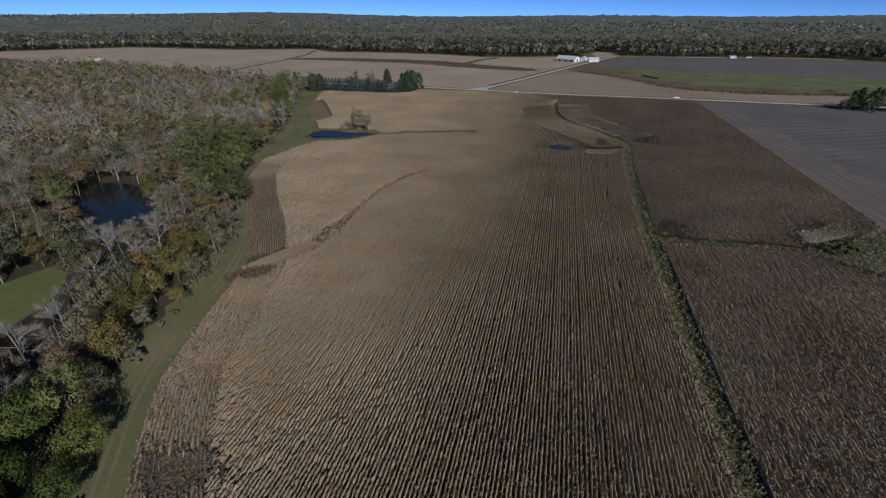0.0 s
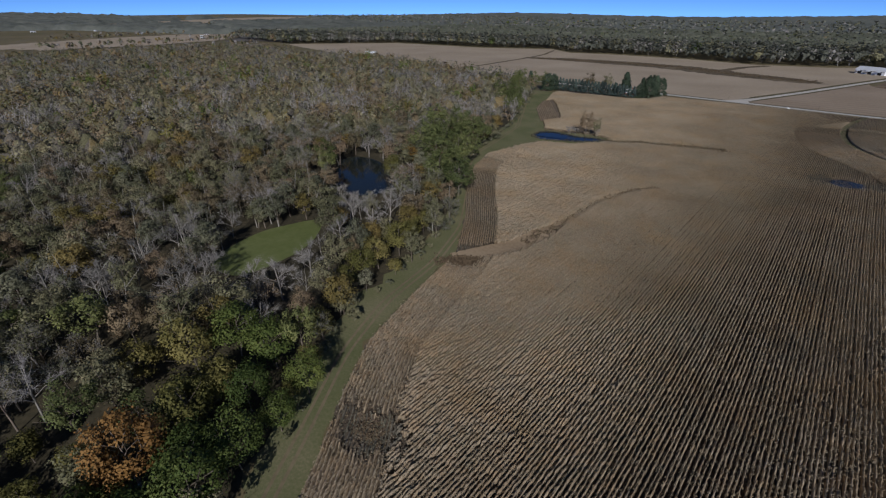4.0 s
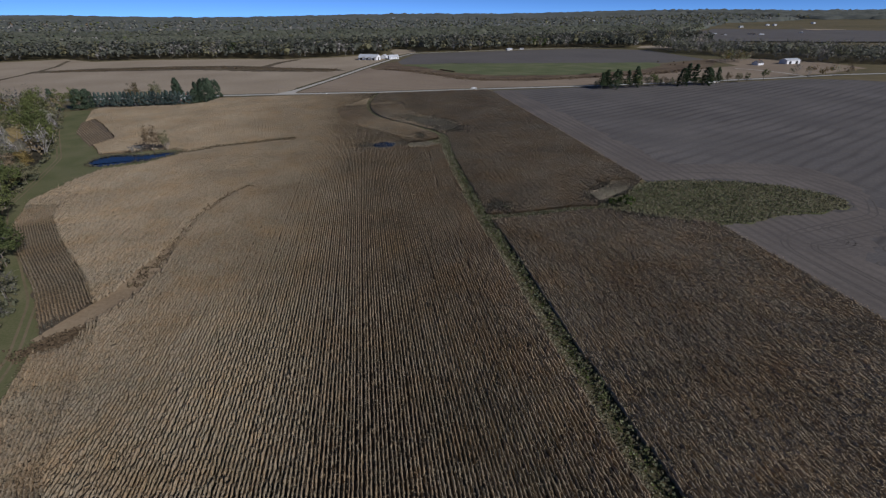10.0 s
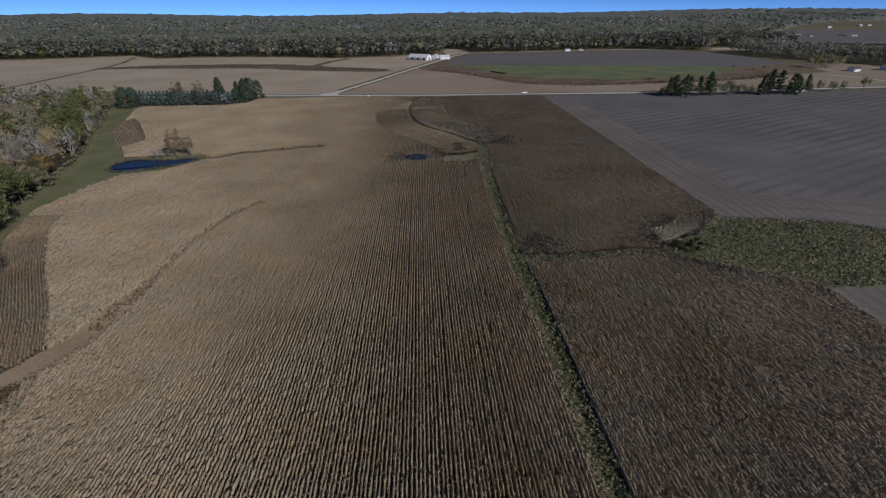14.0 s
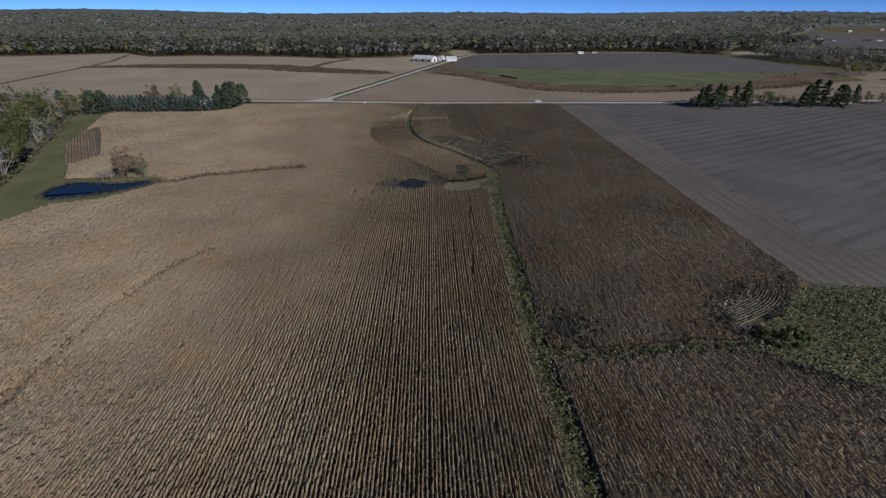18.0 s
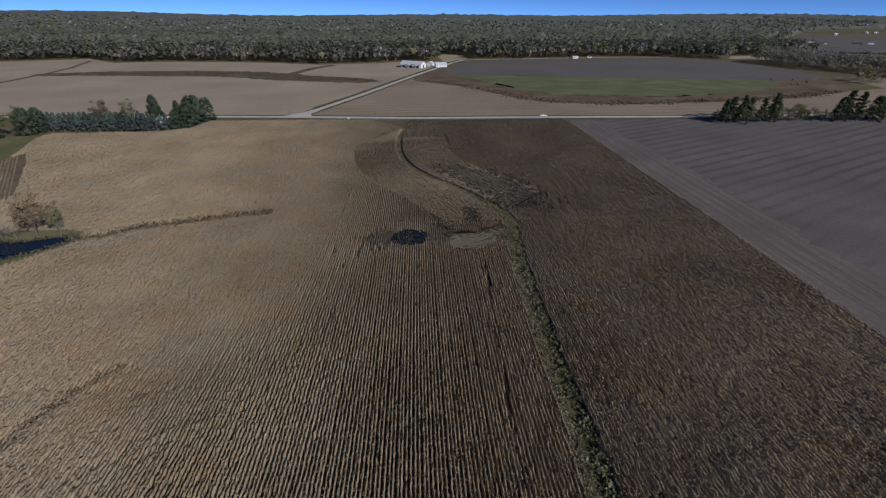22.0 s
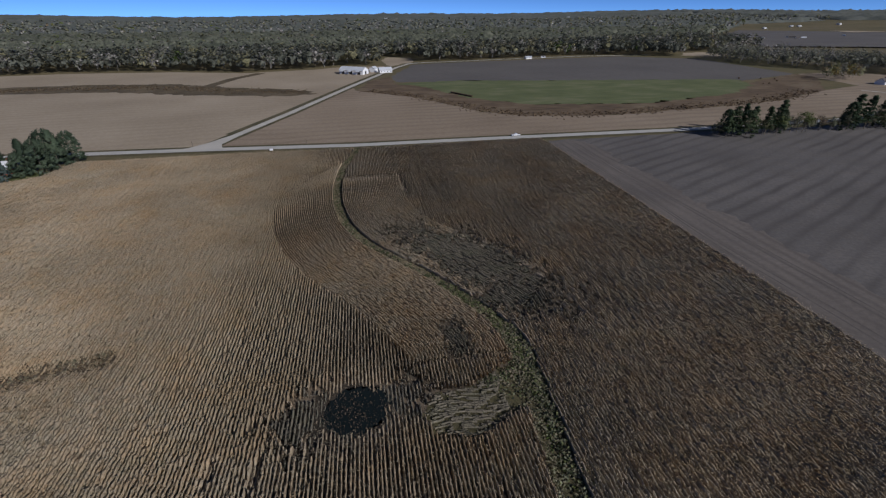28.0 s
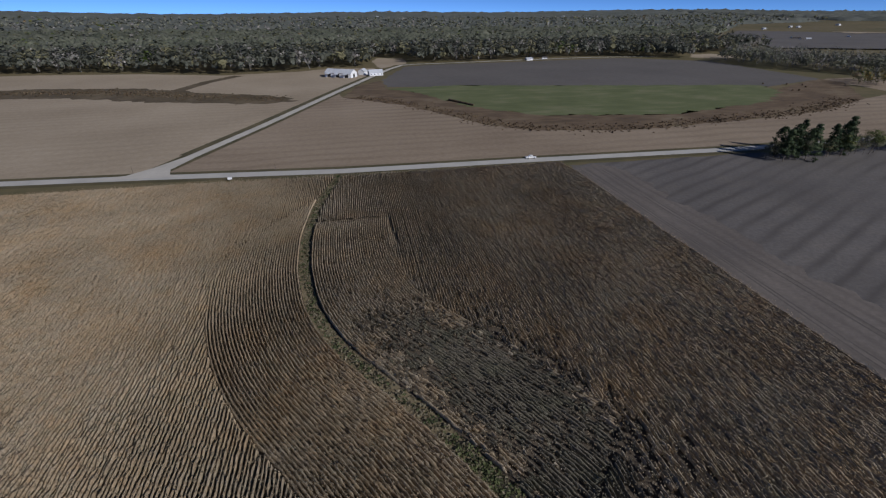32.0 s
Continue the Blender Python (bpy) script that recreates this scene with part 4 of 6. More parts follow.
def clump_shape(r, kind, height, width, count):
    """Centres of leaf clumps for a crown, with a lobed uneven outline."""
    if kind == "broad":
        d = r.normal(0, 1, (count, 3))
        d[:, 2] = np.abs(d[:, 2]) * 0.9 - 0.35
        d /= np.linalg.norm(d, axis=1)[:, None]
        lobes = r.normal(0, 1, (7, 3))
        lobes[:, 2] = np.abs(lobes[:, 2]) * 0.8
        lobes /= np.linalg.norm(lobes, axis=1)[:, None]
        reach = 0.66 + 0.36 * np.max(np.clip(d @ lobes.T, 0, 1) ** 5, axis=1)
        rad = reach * r.uniform(0.55, 1.0, count) ** 0.6
        c = d * rad[:, None] * np.array([width / 2, width / 2, height * 0.5])
        c[:, 2] += height * 0.52
        mid = np.array([0, 0, height * 0.45])
    elif kind == "cone":
        u = r.random(count) ** 0.7
        a = r.uniform(0, 6.283, count)
        rad = width / 2 * (1.02 - u) * r.uniform(0.75, 1.08, count)
        c = np.stack([rad * np.cos(a), rad * np.sin(a), height * (0.05 + 0.95 * u)], 1)
        mid = None
    elif kind == "dome":
        u = r.random(count) ** 0.85
        a = r.uniform(0, 6.283, count)
        rad = width / 2 * np.sqrt(np.clip(1.02 - u ** 2.2, 0, 1)) * r.uniform(0.7, 1.05, count)
        c = np.stack([rad * np.cos(a), rad * np.sin(a), height * (0.02 + 0.93 * u)], 1)
        mid = np.array([0, 0, height * 0.4])
    else:  # tiers of a pine
        tier = r.integers(0, 7, count)
        u = 0.28 + tier * 0.11
        a = r.uniform(0, 6.283, count)
        rad = width / 2 * np.clip(1.15 - u, 0.15, 1) * r.uniform(0.1, 1.1, count)
        c = np.stack([rad * np.cos(a), rad * np.sin(a), height * u + r.normal(0, 0.4, count)], 1)
        mid = None
    out = c - (mid if mid is not None else np.stack([0 * c[:, 0], 0 * c[:, 0], c[:, 2] - 0.5], 1))
    out /= np.linalg.norm(out, axis=1)[:, None] + 1e-9
    return c, out


def crown_mesh(seed, kind, height, width, clumps, per, size, spread):
    r = np.random.default_rng(seed)
    c, out = clump_shape(r, kind, height, width, clumps)
    d = r.normal(0, 1, (clumps * per, 3))
    d /= np.linalg.norm(d, axis=1)[:, None]
    ball = np.repeat(r.uniform(0.75, 1.35, clumps), per)[:, None] * spread
    cc = np.repeat(c, per, 0) + d * ball * r.uniform(0.35, 1.15, (clumps * per, 1)) * np.array([1, 1, 0.75])
    o = np.repeat(out, per, 0) * 0.65 + d
    o /= np.linalg.norm(o, axis=1)[:, None] + 1e-9
    return cards(r, cc, o, size)


def limbs(seed, height, width, radius, n_limbs, fork=2, first=0.3):
    """Trunk and limbs of a broadleaf tree as tapered segments, and the twig tips."""
    r = np.random.default_rng(seed)
    segs, tips = [], []
    p = np.zeros(3)
    lean = r.normal(0, 0.05, 2)
    steps = 4
    for i in range(steps):
        q = np.array([lean[0] * height * (i + 1) / steps + r.normal(0, 0.1), lean[1] * height * (i + 1) / steps + r.normal(0, 0.1), height * 0.82 * (i + 1) / steps])
        segs.append((p, q, radius * (1 - 0.2 * i), radius * (1 - 0.2 * (i + 1)) + 0.02))
        p = q

    def grow(p, d, length, rad, level):
        q = p + d * length
        segs.append((p, q, rad, rad * 0.55))
        if level == 0:
            tips.append((q, d, length))
            return
        for _ in range(3 if level > 1 else 2):
            e = d + r.normal(0, 0.42, 3)
            e[2] += 0.12
            e /= np.linalg.norm(e)
            grow(p + d * length * r.uniform(0.55, 1.0), e, length * r.uniform(0.5, 0.75), rad * 0.5, level - 1)

    for i in range(n_limbs):
        u = first + (0.8 - first) * i / n_limbs
        a = 2.4 * i + r.uniform(-0.4, 0.4)
        d = np.array([math.cos(a), math.sin(a), r.uniform(0.55, 1.3)])
        d /= np.linalg.norm(d)
        grow(np.array([lean[0] * height * u, lean[1] * height * u, height * 0.82 * u]), d, width * 0.36 * (1.25 - u * 0.6), radius * 0.45, fork)
    return segs, tips


def twig_mesh(seed, tips, per, length, w):
    r = np.random.default_rng(seed)
    p = np.repeat(np.array([t[0] for t in tips]), per, 0)
    d = np.repeat(np.array([t[1] for t in tips]), per, 0) + r.normal(0, 0.6, (len(tips) * per, 3))
    d /= np.linalg.norm(d, axis=1)[:, None]
    a = p - d * length * r.uniform(0, 0.6, (len(p), 1))
    return slivers(r, a, a + d * length * r.uniform(0.6, 1.5, (len(p), 1)), w)


def leaf_mesh(name, made, mat):
    """A leaf mesh whose sprays are shaded by the crown's rounded form."""
    return np_mesh(name, made[0], made[1], mat, normals=made[2])


PROTO = {}


def prototype(key, build):
    root = new(key, None)
    root.empty_display_size = 0.5
    build(root)
    PROTO[key] = root
    return root


def broad_tree(mat, seed, height, width, clumps=38, per=62, size=0.25, spread=1.45, bark="bark"):
    def build(root):
        segs, tips = limbs(seed, height, width, 0.03 * height ** 0.9 * 0.6, 6, 1)
        mesh_part("trunk", np_mesh("trunk", *tubes(segs), M[bark], smooth=True), root)
        mesh_part("crown", leaf_mesh("crown", crown_mesh(seed + 50, "broad", height, width, clumps, per, size, spread), M[mat]), root)
    return build


def bare_tree(seed, height, width, leaves=None, bark="palebark", amount=160):
    def build(root):
        segs, tips = limbs(seed, height, width, 0.0145 * height, 6, 2, 0.3)
        mesh_part("trunk", np_mesh("trunk", *tubes(segs, 4), M[bark], smooth=True), root)
        mesh_part("crown", np_mesh("crown", *twig_mesh(seed + 9, tips, 22, 1.8, 0.024)[:2], M["twig"]), root)
        if leaves:
            r = np.random.default_rng(seed + 3)
            pick = r.integers(0, len(tips), amount)
            c = np.array([tips[i][0] for i in pick]) + r.normal(0, 0.8, (amount, 3))
            o = r.normal(0, 1, (amount, 3))
            mesh_part("foliage", np_mesh("foliage", *cards(r, c, o, 0.24)[:2], M[leaves]), root, "thin remaining leaves")
    return build


def conifer(kind, mat, seed, height, width, clumps, per, size, spread):
    def build(root):
        segs = [((0, 0, 0), (0, 0, height * 0.5), 0.22, 0.14), ((0, 0, height * 0.5), (0, 0, height * 0.97), 0.14, 0.02)]
        mesh_part("trunk", np_mesh("trunk", *tubes(segs, 6), M["bark"], smooth=True), root)
        mesh_part("crown", leaf_mesh("crown", crown_mesh(seed, kind, height, width, clumps, per, size, spread), M[mat]), root)
    return build


def shrub(mat, seed, height, width, clumps=12, per=18, size=0.3):
    def build(root):
        segs, tips = limbs(seed, height, width, 0.05, 4, 0, 0.1)
        mesh_part("trunk", np_mesh("trunk", *tubes(segs, 4), M["bark"]), root, "low woody stems")
        mesh_part("crown", leaf_mesh("crown", crown_mesh(seed, "broad", height * 0.95, width, clumps, per, size, 0.45), M[mat]), root)
    return build


KINDS = {
    "green": [("broad", "lime", s, h, w) for s, h, w in ((11, 17, 13), (12, 15, 11), (13, 19, 12))],
    "olive": [("broad", "olive", s, h, w) for s, h, w in ((21, 15, 10), (22, 17, 9))],
    "gold": [("broad", "gold", s, h, w) for s, h, w in ((31, 13, 9), (32, 11, 7))],
    "yellow": [("broad", "yellow", s, h, w) for s, h, w in ((41, 15, 11), (42, 13, 8))],
    "orange": [("broad", "orange", s, h, w) for s, h, w in ((51, 15, 12), (52, 13, 8))],
    "russet": [("broad", "russet", s, h, w) for s, h, w in ((61, 15, 10), (62, 16, 9))],
    "greyleaf": [("broad", "greyleaf", s, h, w) for s, h, w in ((71, 14, 9), (72, 16, 8))],
}
LABEL = {
    "oak": "dense leafy green tree beside the grass lane", "maple": "bright orange autumn maple beside green trees", "elm": "yellowing leafy tree beside the grass lane",
    "green": "leafy green broadleaf tree at the wood's edge", "olive": "olive-green broadleaf tree in the autumn woods",
    "gold": "yellow-green young tree beside the grass lane", "yellow": "golden-yellow autumn tree in the woods",
    "orange": "orange-leaved autumn tree in the woods", "russet": "russet-brown autumn tree in the woods",
    "greyleaf": "grey-green thinning tree in the woods", "bare": "leafless grey tree with pale branches",
    "sparse": "nearly bare tree with a few olive leaves", "spruce": "blue-green spruce in the windbreak row",
    "cedar": "dark green cedar at the end of the windbreak", "pine": "dark tall pine beside the road",
    "shrub": "low olive shrub at the wood's edge", "bush": "dark green bush beside the ditch",
}
TREE_NAME = {"green": "oak_tree", "olive": "ash_tree", "gold": "elm_tree", "yellow": "elm_tree", "orange": "maple_tree", "russet": "hickory_tree", "greyleaf": "ash_tree"}
VARIANTS = {}
for kind, items in KINDS.items():
    VARIANTS[kind] = [prototype(TREE_NAME[kind], broad_tree(m, s, h, w, *((42, 70, 0.25, 1.6) if m in ("lime", "gold", "orange") else ()))) for _, m, s, h, w in items]
VARIANTS["oak"] = [prototype("oak_tree", broad_tree("green", s, h, w, 58, 78, 0.23, 1.75)) for s, h, w in ((14, 16, 13), (15, 14, 11))]
VARIANTS["maple"] = [prototype("maple_tree", broad_tree("orange", 53, 15, 12, 58, 78, 0.23, 1.7))]
VARIANTS["elm"] = [prototype("elm_tree", broad_tree("gold", 33, 13, 9, 44, 70, 0.22, 1.5))]
VARIANTS["bare"] = [prototype("bare_tree", bare_tree(s, h, w)) for s, h, w in ((81, 15, 10), (82, 13, 8), (83, 17, 9))]
VARIANTS["sparse"] = [prototype("bare_tree", bare_tree(s, h, w, lv, "bark", 900)) for s, h, w, lv in ((91, 15, 9, "olive"), (92, 14, 8, "greyleaf"), (93, 14, 9, "russet"))]
VARIANTS["spruce"] = [prototype("spruce_tree", conifer("cone", "spruce", s, 9, 6.5, 90, 34, 0.26, 0.42)) for s in (101, 102)]
VARIANTS["cedar"] = [prototype("cedar_tree", conifer(k, "cedar", s, 16, 11, 150, 56, 0.26, 1.05)) for k, s in (("dome", 111), ("cone", 112))]
VARIANTS["pine"] = [prototype("pine_tree", conifer("tier", "pine", s, 20, 12, 120, 42, 0.3, 0.95)) for s in (121, 122)] + [prototype("pine_tree", conifer("dome", "pine", 124, 17, 9.5, 100, 44, 0.3, 1.05))]
VARIANTS["shrub"] = [prototype("shrub", shrub(m, s, 3.5, 4.5)) for m, s in (("olive", 131), ("greyleaf", 132))]
VARIANTS["bush"] = [prototype("bush", shrub("green", 141, 4.5, 7.0, 26, 20, 0.35))]
FIRST = set()


def plant(kind, x, y, scale=1.0, group="", label="", v=None):
    """Sets a tree of the kind at (x, y); the prototypes are used up first."""
    opts = VARIANTS[kind]
    proto = opts[int(rng.integers(0, len(opts))) if v is None else v % len(opts)]
    z = float(terrain(x, y)) - 0.05
    wide = float(rng.uniform(0.9, 1.12))
    m = Matrix.LocRotScale((x, y, z), Euler((0, 0, float(rng.uniform(0, 6.28)))), (scale * wide, scale * wide, scale))
    if proto not in FIRST:
        FIRST.add(proto)
        proto.matrix_basis = m
        ob = proto
    else:
        loc, rot, sc = m.decompose()
        ob = copy_thing(proto, Matrix.LocRotScale(loc, rot, None))
        ob.scale = sc
    return tagged(ob, label or LABEL[kind], "bush" if kind in ("bush", "shrub") else "tree", group)


# ---- woods west of the corn ----
WOOD_EDGE = [(-36, -90), (-55, 8), (-62, 20), (-72, 35), (-83, 51), (-91, 71), (-96, 100), (-106, 127), (-126, 156), (-143, 176), (-158, 203), (-167, 245), (-184, 295), (-210, 350), (-236, 405), (-257, 446)]
WEST_WOOD = WOOD_EDGE + [(-285, 470), (-420, 500), (-560, 540), (-640, 560), (-740, 470), (-860, 560), (-960, 540), (-1050, 470), (-1060, -90)]
CLEAR = [blob(-176, 142, 30, 12.5, -35, 5), blob(-140.5, 71, 21, 10.8, 108, 6)]
placed = []
SPECIAL = (
    [("oak", x, y, s) for x, y, s in ((-85, 39, 0.98), (-73, 39, 0.72), (-63, 12, 1.0), (-67, 21, 0.85), (-69, 30, 0.6), (-64, 4, 1.0), (-78, 29, 0.9), (-72, 15, 0.9), (-61, -7, 1.0), (-95, 36, 0.95), (-70, -2, 1.0))]
    + [("maple", -77, 8.5, 1.1), ("elm", -80, 19, 1.15)]
    + [("elm", x, y, s) for x, y, s in ((-96, 27, 1.3), (-86, 52, 0.7), (-78, 43, 0.6), (-74, 36, 0.5))]
    + [("olive", x, y, s) for x, y, s in ((-104, 40, 1.0), (-108, 30, 1.0), (-57, -6, 0.9), (-98, 12, 1.0))]
    + [("elm", x, y, s) for x, y, s in ((-101, 84, 0.95), (-102, 94, 1.0), (-100, 77, 0.9), (-105, 102, 0.85), (-98, 70, 0.7), (-108, 112, 0.8))]
    + [("green", x, y, s) for x, y, s in ((-122, 150, 1.12), (-132, 162, 1.2), (-142, 175, 1.25), (-149, 190, 1.3), (-156, 206, 1.3), (-162, 222, 1.2), (-133, 149, 1.15), (-146, 163, 1.25), (-158, 178, 1.3), (-166, 196, 1.3), (-174, 214, 1.3), (-184, 228, 1.25), (-172, 182, 1.2), (-188, 208, 1.3), (-204, 230, 1.3))]
    + [("orange", -163, 163, 1.05), ("yellow", -145, 150, 0.8), ("yellow", -158, 22, 1.1), ("yellow", -223, 69, 1.1), ("yellow", -216, 108, 1.0), ("yellow", -150, 92, 0.75), ("yellow", -333, 60, 1.0), ("yellow", -364, 112, 1.0), ("russet", -118, 22, 0.9), ("yellow", -186, 66, 0.9), ("olive", -201, 91, 0.9), ("russet", -139, 36, 0.8)]
    + [("bare", x, y, s) for x, y, s in ((-182, 46, 1.1), (-150, 48, 1.2), (-108, 55, 0.9), (-110, 66, 0.9), (-126, 118, 1.0), (-203, 272, 1.0), (-206, 257, 1.0), (-250, 93, 1.1), (-242, 27, 1.1), (-191, 38, 1.1), (-115, 52, 0.8), (-104, 60, 0.7), (-118, 84, 0.9), (-116, 95, 0.9), (-121, 108, 1.0), (-206, 285, 1.0), (-215, 276, 1.0), (-212, 262, 1.0), (-198, 262, 0.9), (-222, 290, 0.95))]
    + [("cedar", -243, 449, 1.1), ("cedar", -256, 436, 1.17), ("green", -212, 335, 1.05), ("olive", -220, 352, 1.0), ("green", -234, 372, 1.3), ("olive", -241, 390, 1.3), ("green", -238, 357, 1.05), ("olive", -226, 325, 1.0), ("green", -193, 306, 1.15), ("green", -199, 318, 1.1), ("olive", -188, 296, 0.9), ("green", -252, 408, 1.43), ("green", -216, 342, 1.2), ("green", -228, 362, 1.2), ("olive", -237, 380, 1.15), ("green", -244, 396, 1.49), ("green", -250, 372, 1.2), ("green", -206, 320, 1.05), ("green", -226, 340, 0.95), ("olive", -246, 362, 1.0), ("olive", -252, 388, 1.17), ("green", -262, 420, 1.1)]
)
for kind, x, y, s in SPECIAL:
    plant(kind, x, y, s)
    placed.append((x, y))
for i, (x, y) in enumerate(smooth_line(WOOD_EDGE, 6.5)):
    if y <= 26:
        continue
    if i % 2 and 40 < y < 240 and not 120 < y < 240:
        plant(("sparse", "gold", "olive", "sparse", "greyleaf")[int(rng.integers(0, 5))], x - 1.5 + rng.uniform(-1.5, 1), y + rng.uniform(-2, 2), rng.uniform(0.4, 0.62))
    plant("shrub", x + rng.uniform(-2.5, 1.5), y + rng.uniform(-2, 2), rng.uniform(0.6, 1.1))


def scatter(poly, spacing, seed, jitter=0.42):
    p = np.asarray(poly)
    r = np.random.default_rng(seed)
    xs, ys = np.arange(p[:, 0].min(), p[:, 0].max(), spacing), np.arange(p[:, 1].min(), p[:, 1].max(), spacing)
    X, Y = np.meshgrid(xs, ys)
    X = X + r.uniform(-jitter, jitter, X.shape) * spacing
    Y = Y + r.uniform(-jitter, jitter, Y.shape) * spacing
    k = inside(poly, X, Y)
    return np.stack([X[k], Y[k]], 1)


spots = scatter(WEST_WOOD, 7.9, 21)
far = np.hypot(spots[:, 0] - 0, spots[:, 1] - 40)
near_taken = np.array([min((x - a) ** 2 + (y - b) ** 2 for a, b in placed) < 22 for x, y in spots])
wet = inside(CLEAR[0], spots[:, 0], spots[:, 1]) | inside(CLEAR[1], spots[:, 0], spots[:, 1])
spots, far = spots[~near_taken & ~wet], far[~near_taken & ~wet]
tone = np.array([noise.noise(Vector((x / 60, y / 60, 3.0))) for x, y in spots])
NAMES = ["bare", "sparse", "greyleaf", "olive", "russet", "yellow", "gold", "green", "orange"]


def choose(t, u, edge):
    if t < -0.15:
        w = [0.24, 0.25, 0.15, 0.15, 0.14, 0.04, 0.02, 0.01, 0.0]
    elif t < 0.15:
        w = [0.1, 0.15, 0.13, 0.24, 0.2, 0.09, 0.05, 0.04, 0.0]
    else:
        w = [0.04, 0.08, 0.1, 0.31, 0.2, 0.14, 0.07, 0.06, 0.0]
    return NAMES[int(np.searchsorted(np.cumsum(w), u * 0.999))]


hue = np.array([noise.noise(Vector((x / 38, y / 38, 9.0))) for x, y in spots])
chosen = [choose(t * 1.3, np.clip(0.5 + 0.5 * q + 0.85 * (u - 0.5), 0, 1), 0) for t, q, u in zip(tone, hue, rng.random(len(spots)))]
close = (far < 290) & (spots[:, 1] > -22)


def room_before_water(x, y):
    """How far behind this spot, in line from the flight's start, a pond's shore lies, where only low growth stands;
    large where there is none.
    """
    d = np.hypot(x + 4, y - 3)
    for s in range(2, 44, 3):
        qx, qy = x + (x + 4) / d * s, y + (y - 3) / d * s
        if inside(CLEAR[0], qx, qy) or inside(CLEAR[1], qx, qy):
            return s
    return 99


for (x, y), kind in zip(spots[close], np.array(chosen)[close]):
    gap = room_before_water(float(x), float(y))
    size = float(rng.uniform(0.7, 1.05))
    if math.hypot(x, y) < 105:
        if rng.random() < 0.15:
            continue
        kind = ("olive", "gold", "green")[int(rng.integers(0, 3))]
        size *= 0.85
    # trees in the camera's line to a pond are kept low or left out
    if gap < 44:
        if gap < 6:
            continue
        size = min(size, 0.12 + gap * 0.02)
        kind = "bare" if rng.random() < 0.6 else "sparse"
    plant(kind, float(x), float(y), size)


# ---- farther woods, too many to count: low-detail trees joined by leaf colour ----
def low_tree(kind, seed, dense):
    """A cheap tree for the joined woods: dense 2 for the middle distance, 0 for the farthest."""
    r = np.random.default_rng(seed)
    clumps, per, size = ((14, 3, 1.4), (14, 5, 0.75), (20, 8, 0.66), (7, 2, 2.5), (18, 7, 0.52))[dense]
    if kind in ("bare", "sparse"):
        c, out = clump_shape(r, "broad", 14, 8, 40)
        k1, k2, k3, s3 = ((4, 8, 26, 1.0), (5, 16, 36, 0.62), (12, 44, 50, 0.6), (2, 2, 10, 2.2), (8, 30, 56, 0.46))[dense]
        V1, F1, N1 = slivers(r, np.repeat([[0, 0, 2.0]], k1, 0) + r.normal(0, 0.5, (k1, 3)), c[:k1], 0.13)
        p = c[r.integers(0, 40, k2)] + r.normal(0, 0.9, (k2, 3))
        V2, F2, N2 = slivers(r, p, p + out[r.integers(0, 40, k2)] * 2.2 + r.normal(0, 0.5, (k2, 3)) + np.array([0, 0, 0.8]), 0.12)
        pick = r.integers(0, 40, k3)
        V3, F3, N3 = cards(r, c[pick] + r.normal(0, 0.6, (k3, 3)), out[pick], s3)
        return np.concatenate([V1, V2, V3]), np.concatenate([F1, F2 + len(V1), F3 + len(V1) + len(V2)]), np.concatenate([N1, N2, N3])
    c, out = clump_shape(r, "broad", 15, 9.5, clumps)
    cc = np.repeat(c, per, 0) + r.normal(0, 0.8, (len(c) * per, 3))
    V, F, N = cards(r, cc, np.repeat(out, per, 0), size, 0.5, (0.22, 0.3, 0.4, 0.25, 0.35)[dense])
    return V, F, N * 0.25 + np.repeat(np.repeat(out, per, 0), 4, 0) * 0.75


LOW = {(k, d): [low_tree(k, 300 + 7 * i + j, d) for j in range(3)] for i, k in enumerate(NAMES) for d in (0, 1, 3, 4)}
LOWMAT = {"bare": "twig", "sparse": "twig"}


def joined_woods(name, pts, kinds, dense, label, scale=(0.85, 1.2), swap=()):
    for kind in NAMES:
        sel = [i for i, k in enumerate(kinds) if k == kind]
        if not sel:
            continue
        V, F, N, off = [], [], [], 0
        for i in sel:
            v, f, nn = LOW[(kind, dense)][int(rng.integers(0, 3))]
            a, s = rng.uniform(0, 6.28), rng.uniform(*scale)
            ca, sa = math.cos(a) * s, math.sin(a) * s
            x, y = pts[i]
            w = np.stack([v[:, 0] * ca - v[:, 1] * sa + x, v[:, 0] * sa + v[:, 1] * ca + y, v[:, 2] * s * rng.uniform(0.9, 1.15) + float(terrain(x, y))], 1)
            V.append(w)
            F.append(f + off)
            N.append(np.stack([(nn[:, 0] * ca - nn[:, 1] * sa) / s, (nn[:, 0] * sa + nn[:, 1] * ca) / s, nn[:, 2]], 1))
            off += len(w)
        ob = new(name, np_mesh(name, np.concatenate(V), np.concatenate(F), M[dict(swap).get(kind, LOWMAT.get(kind, kind))], normals=np.concatenate(N)))
        tagged(ob, label, "woods", kind="stuff")


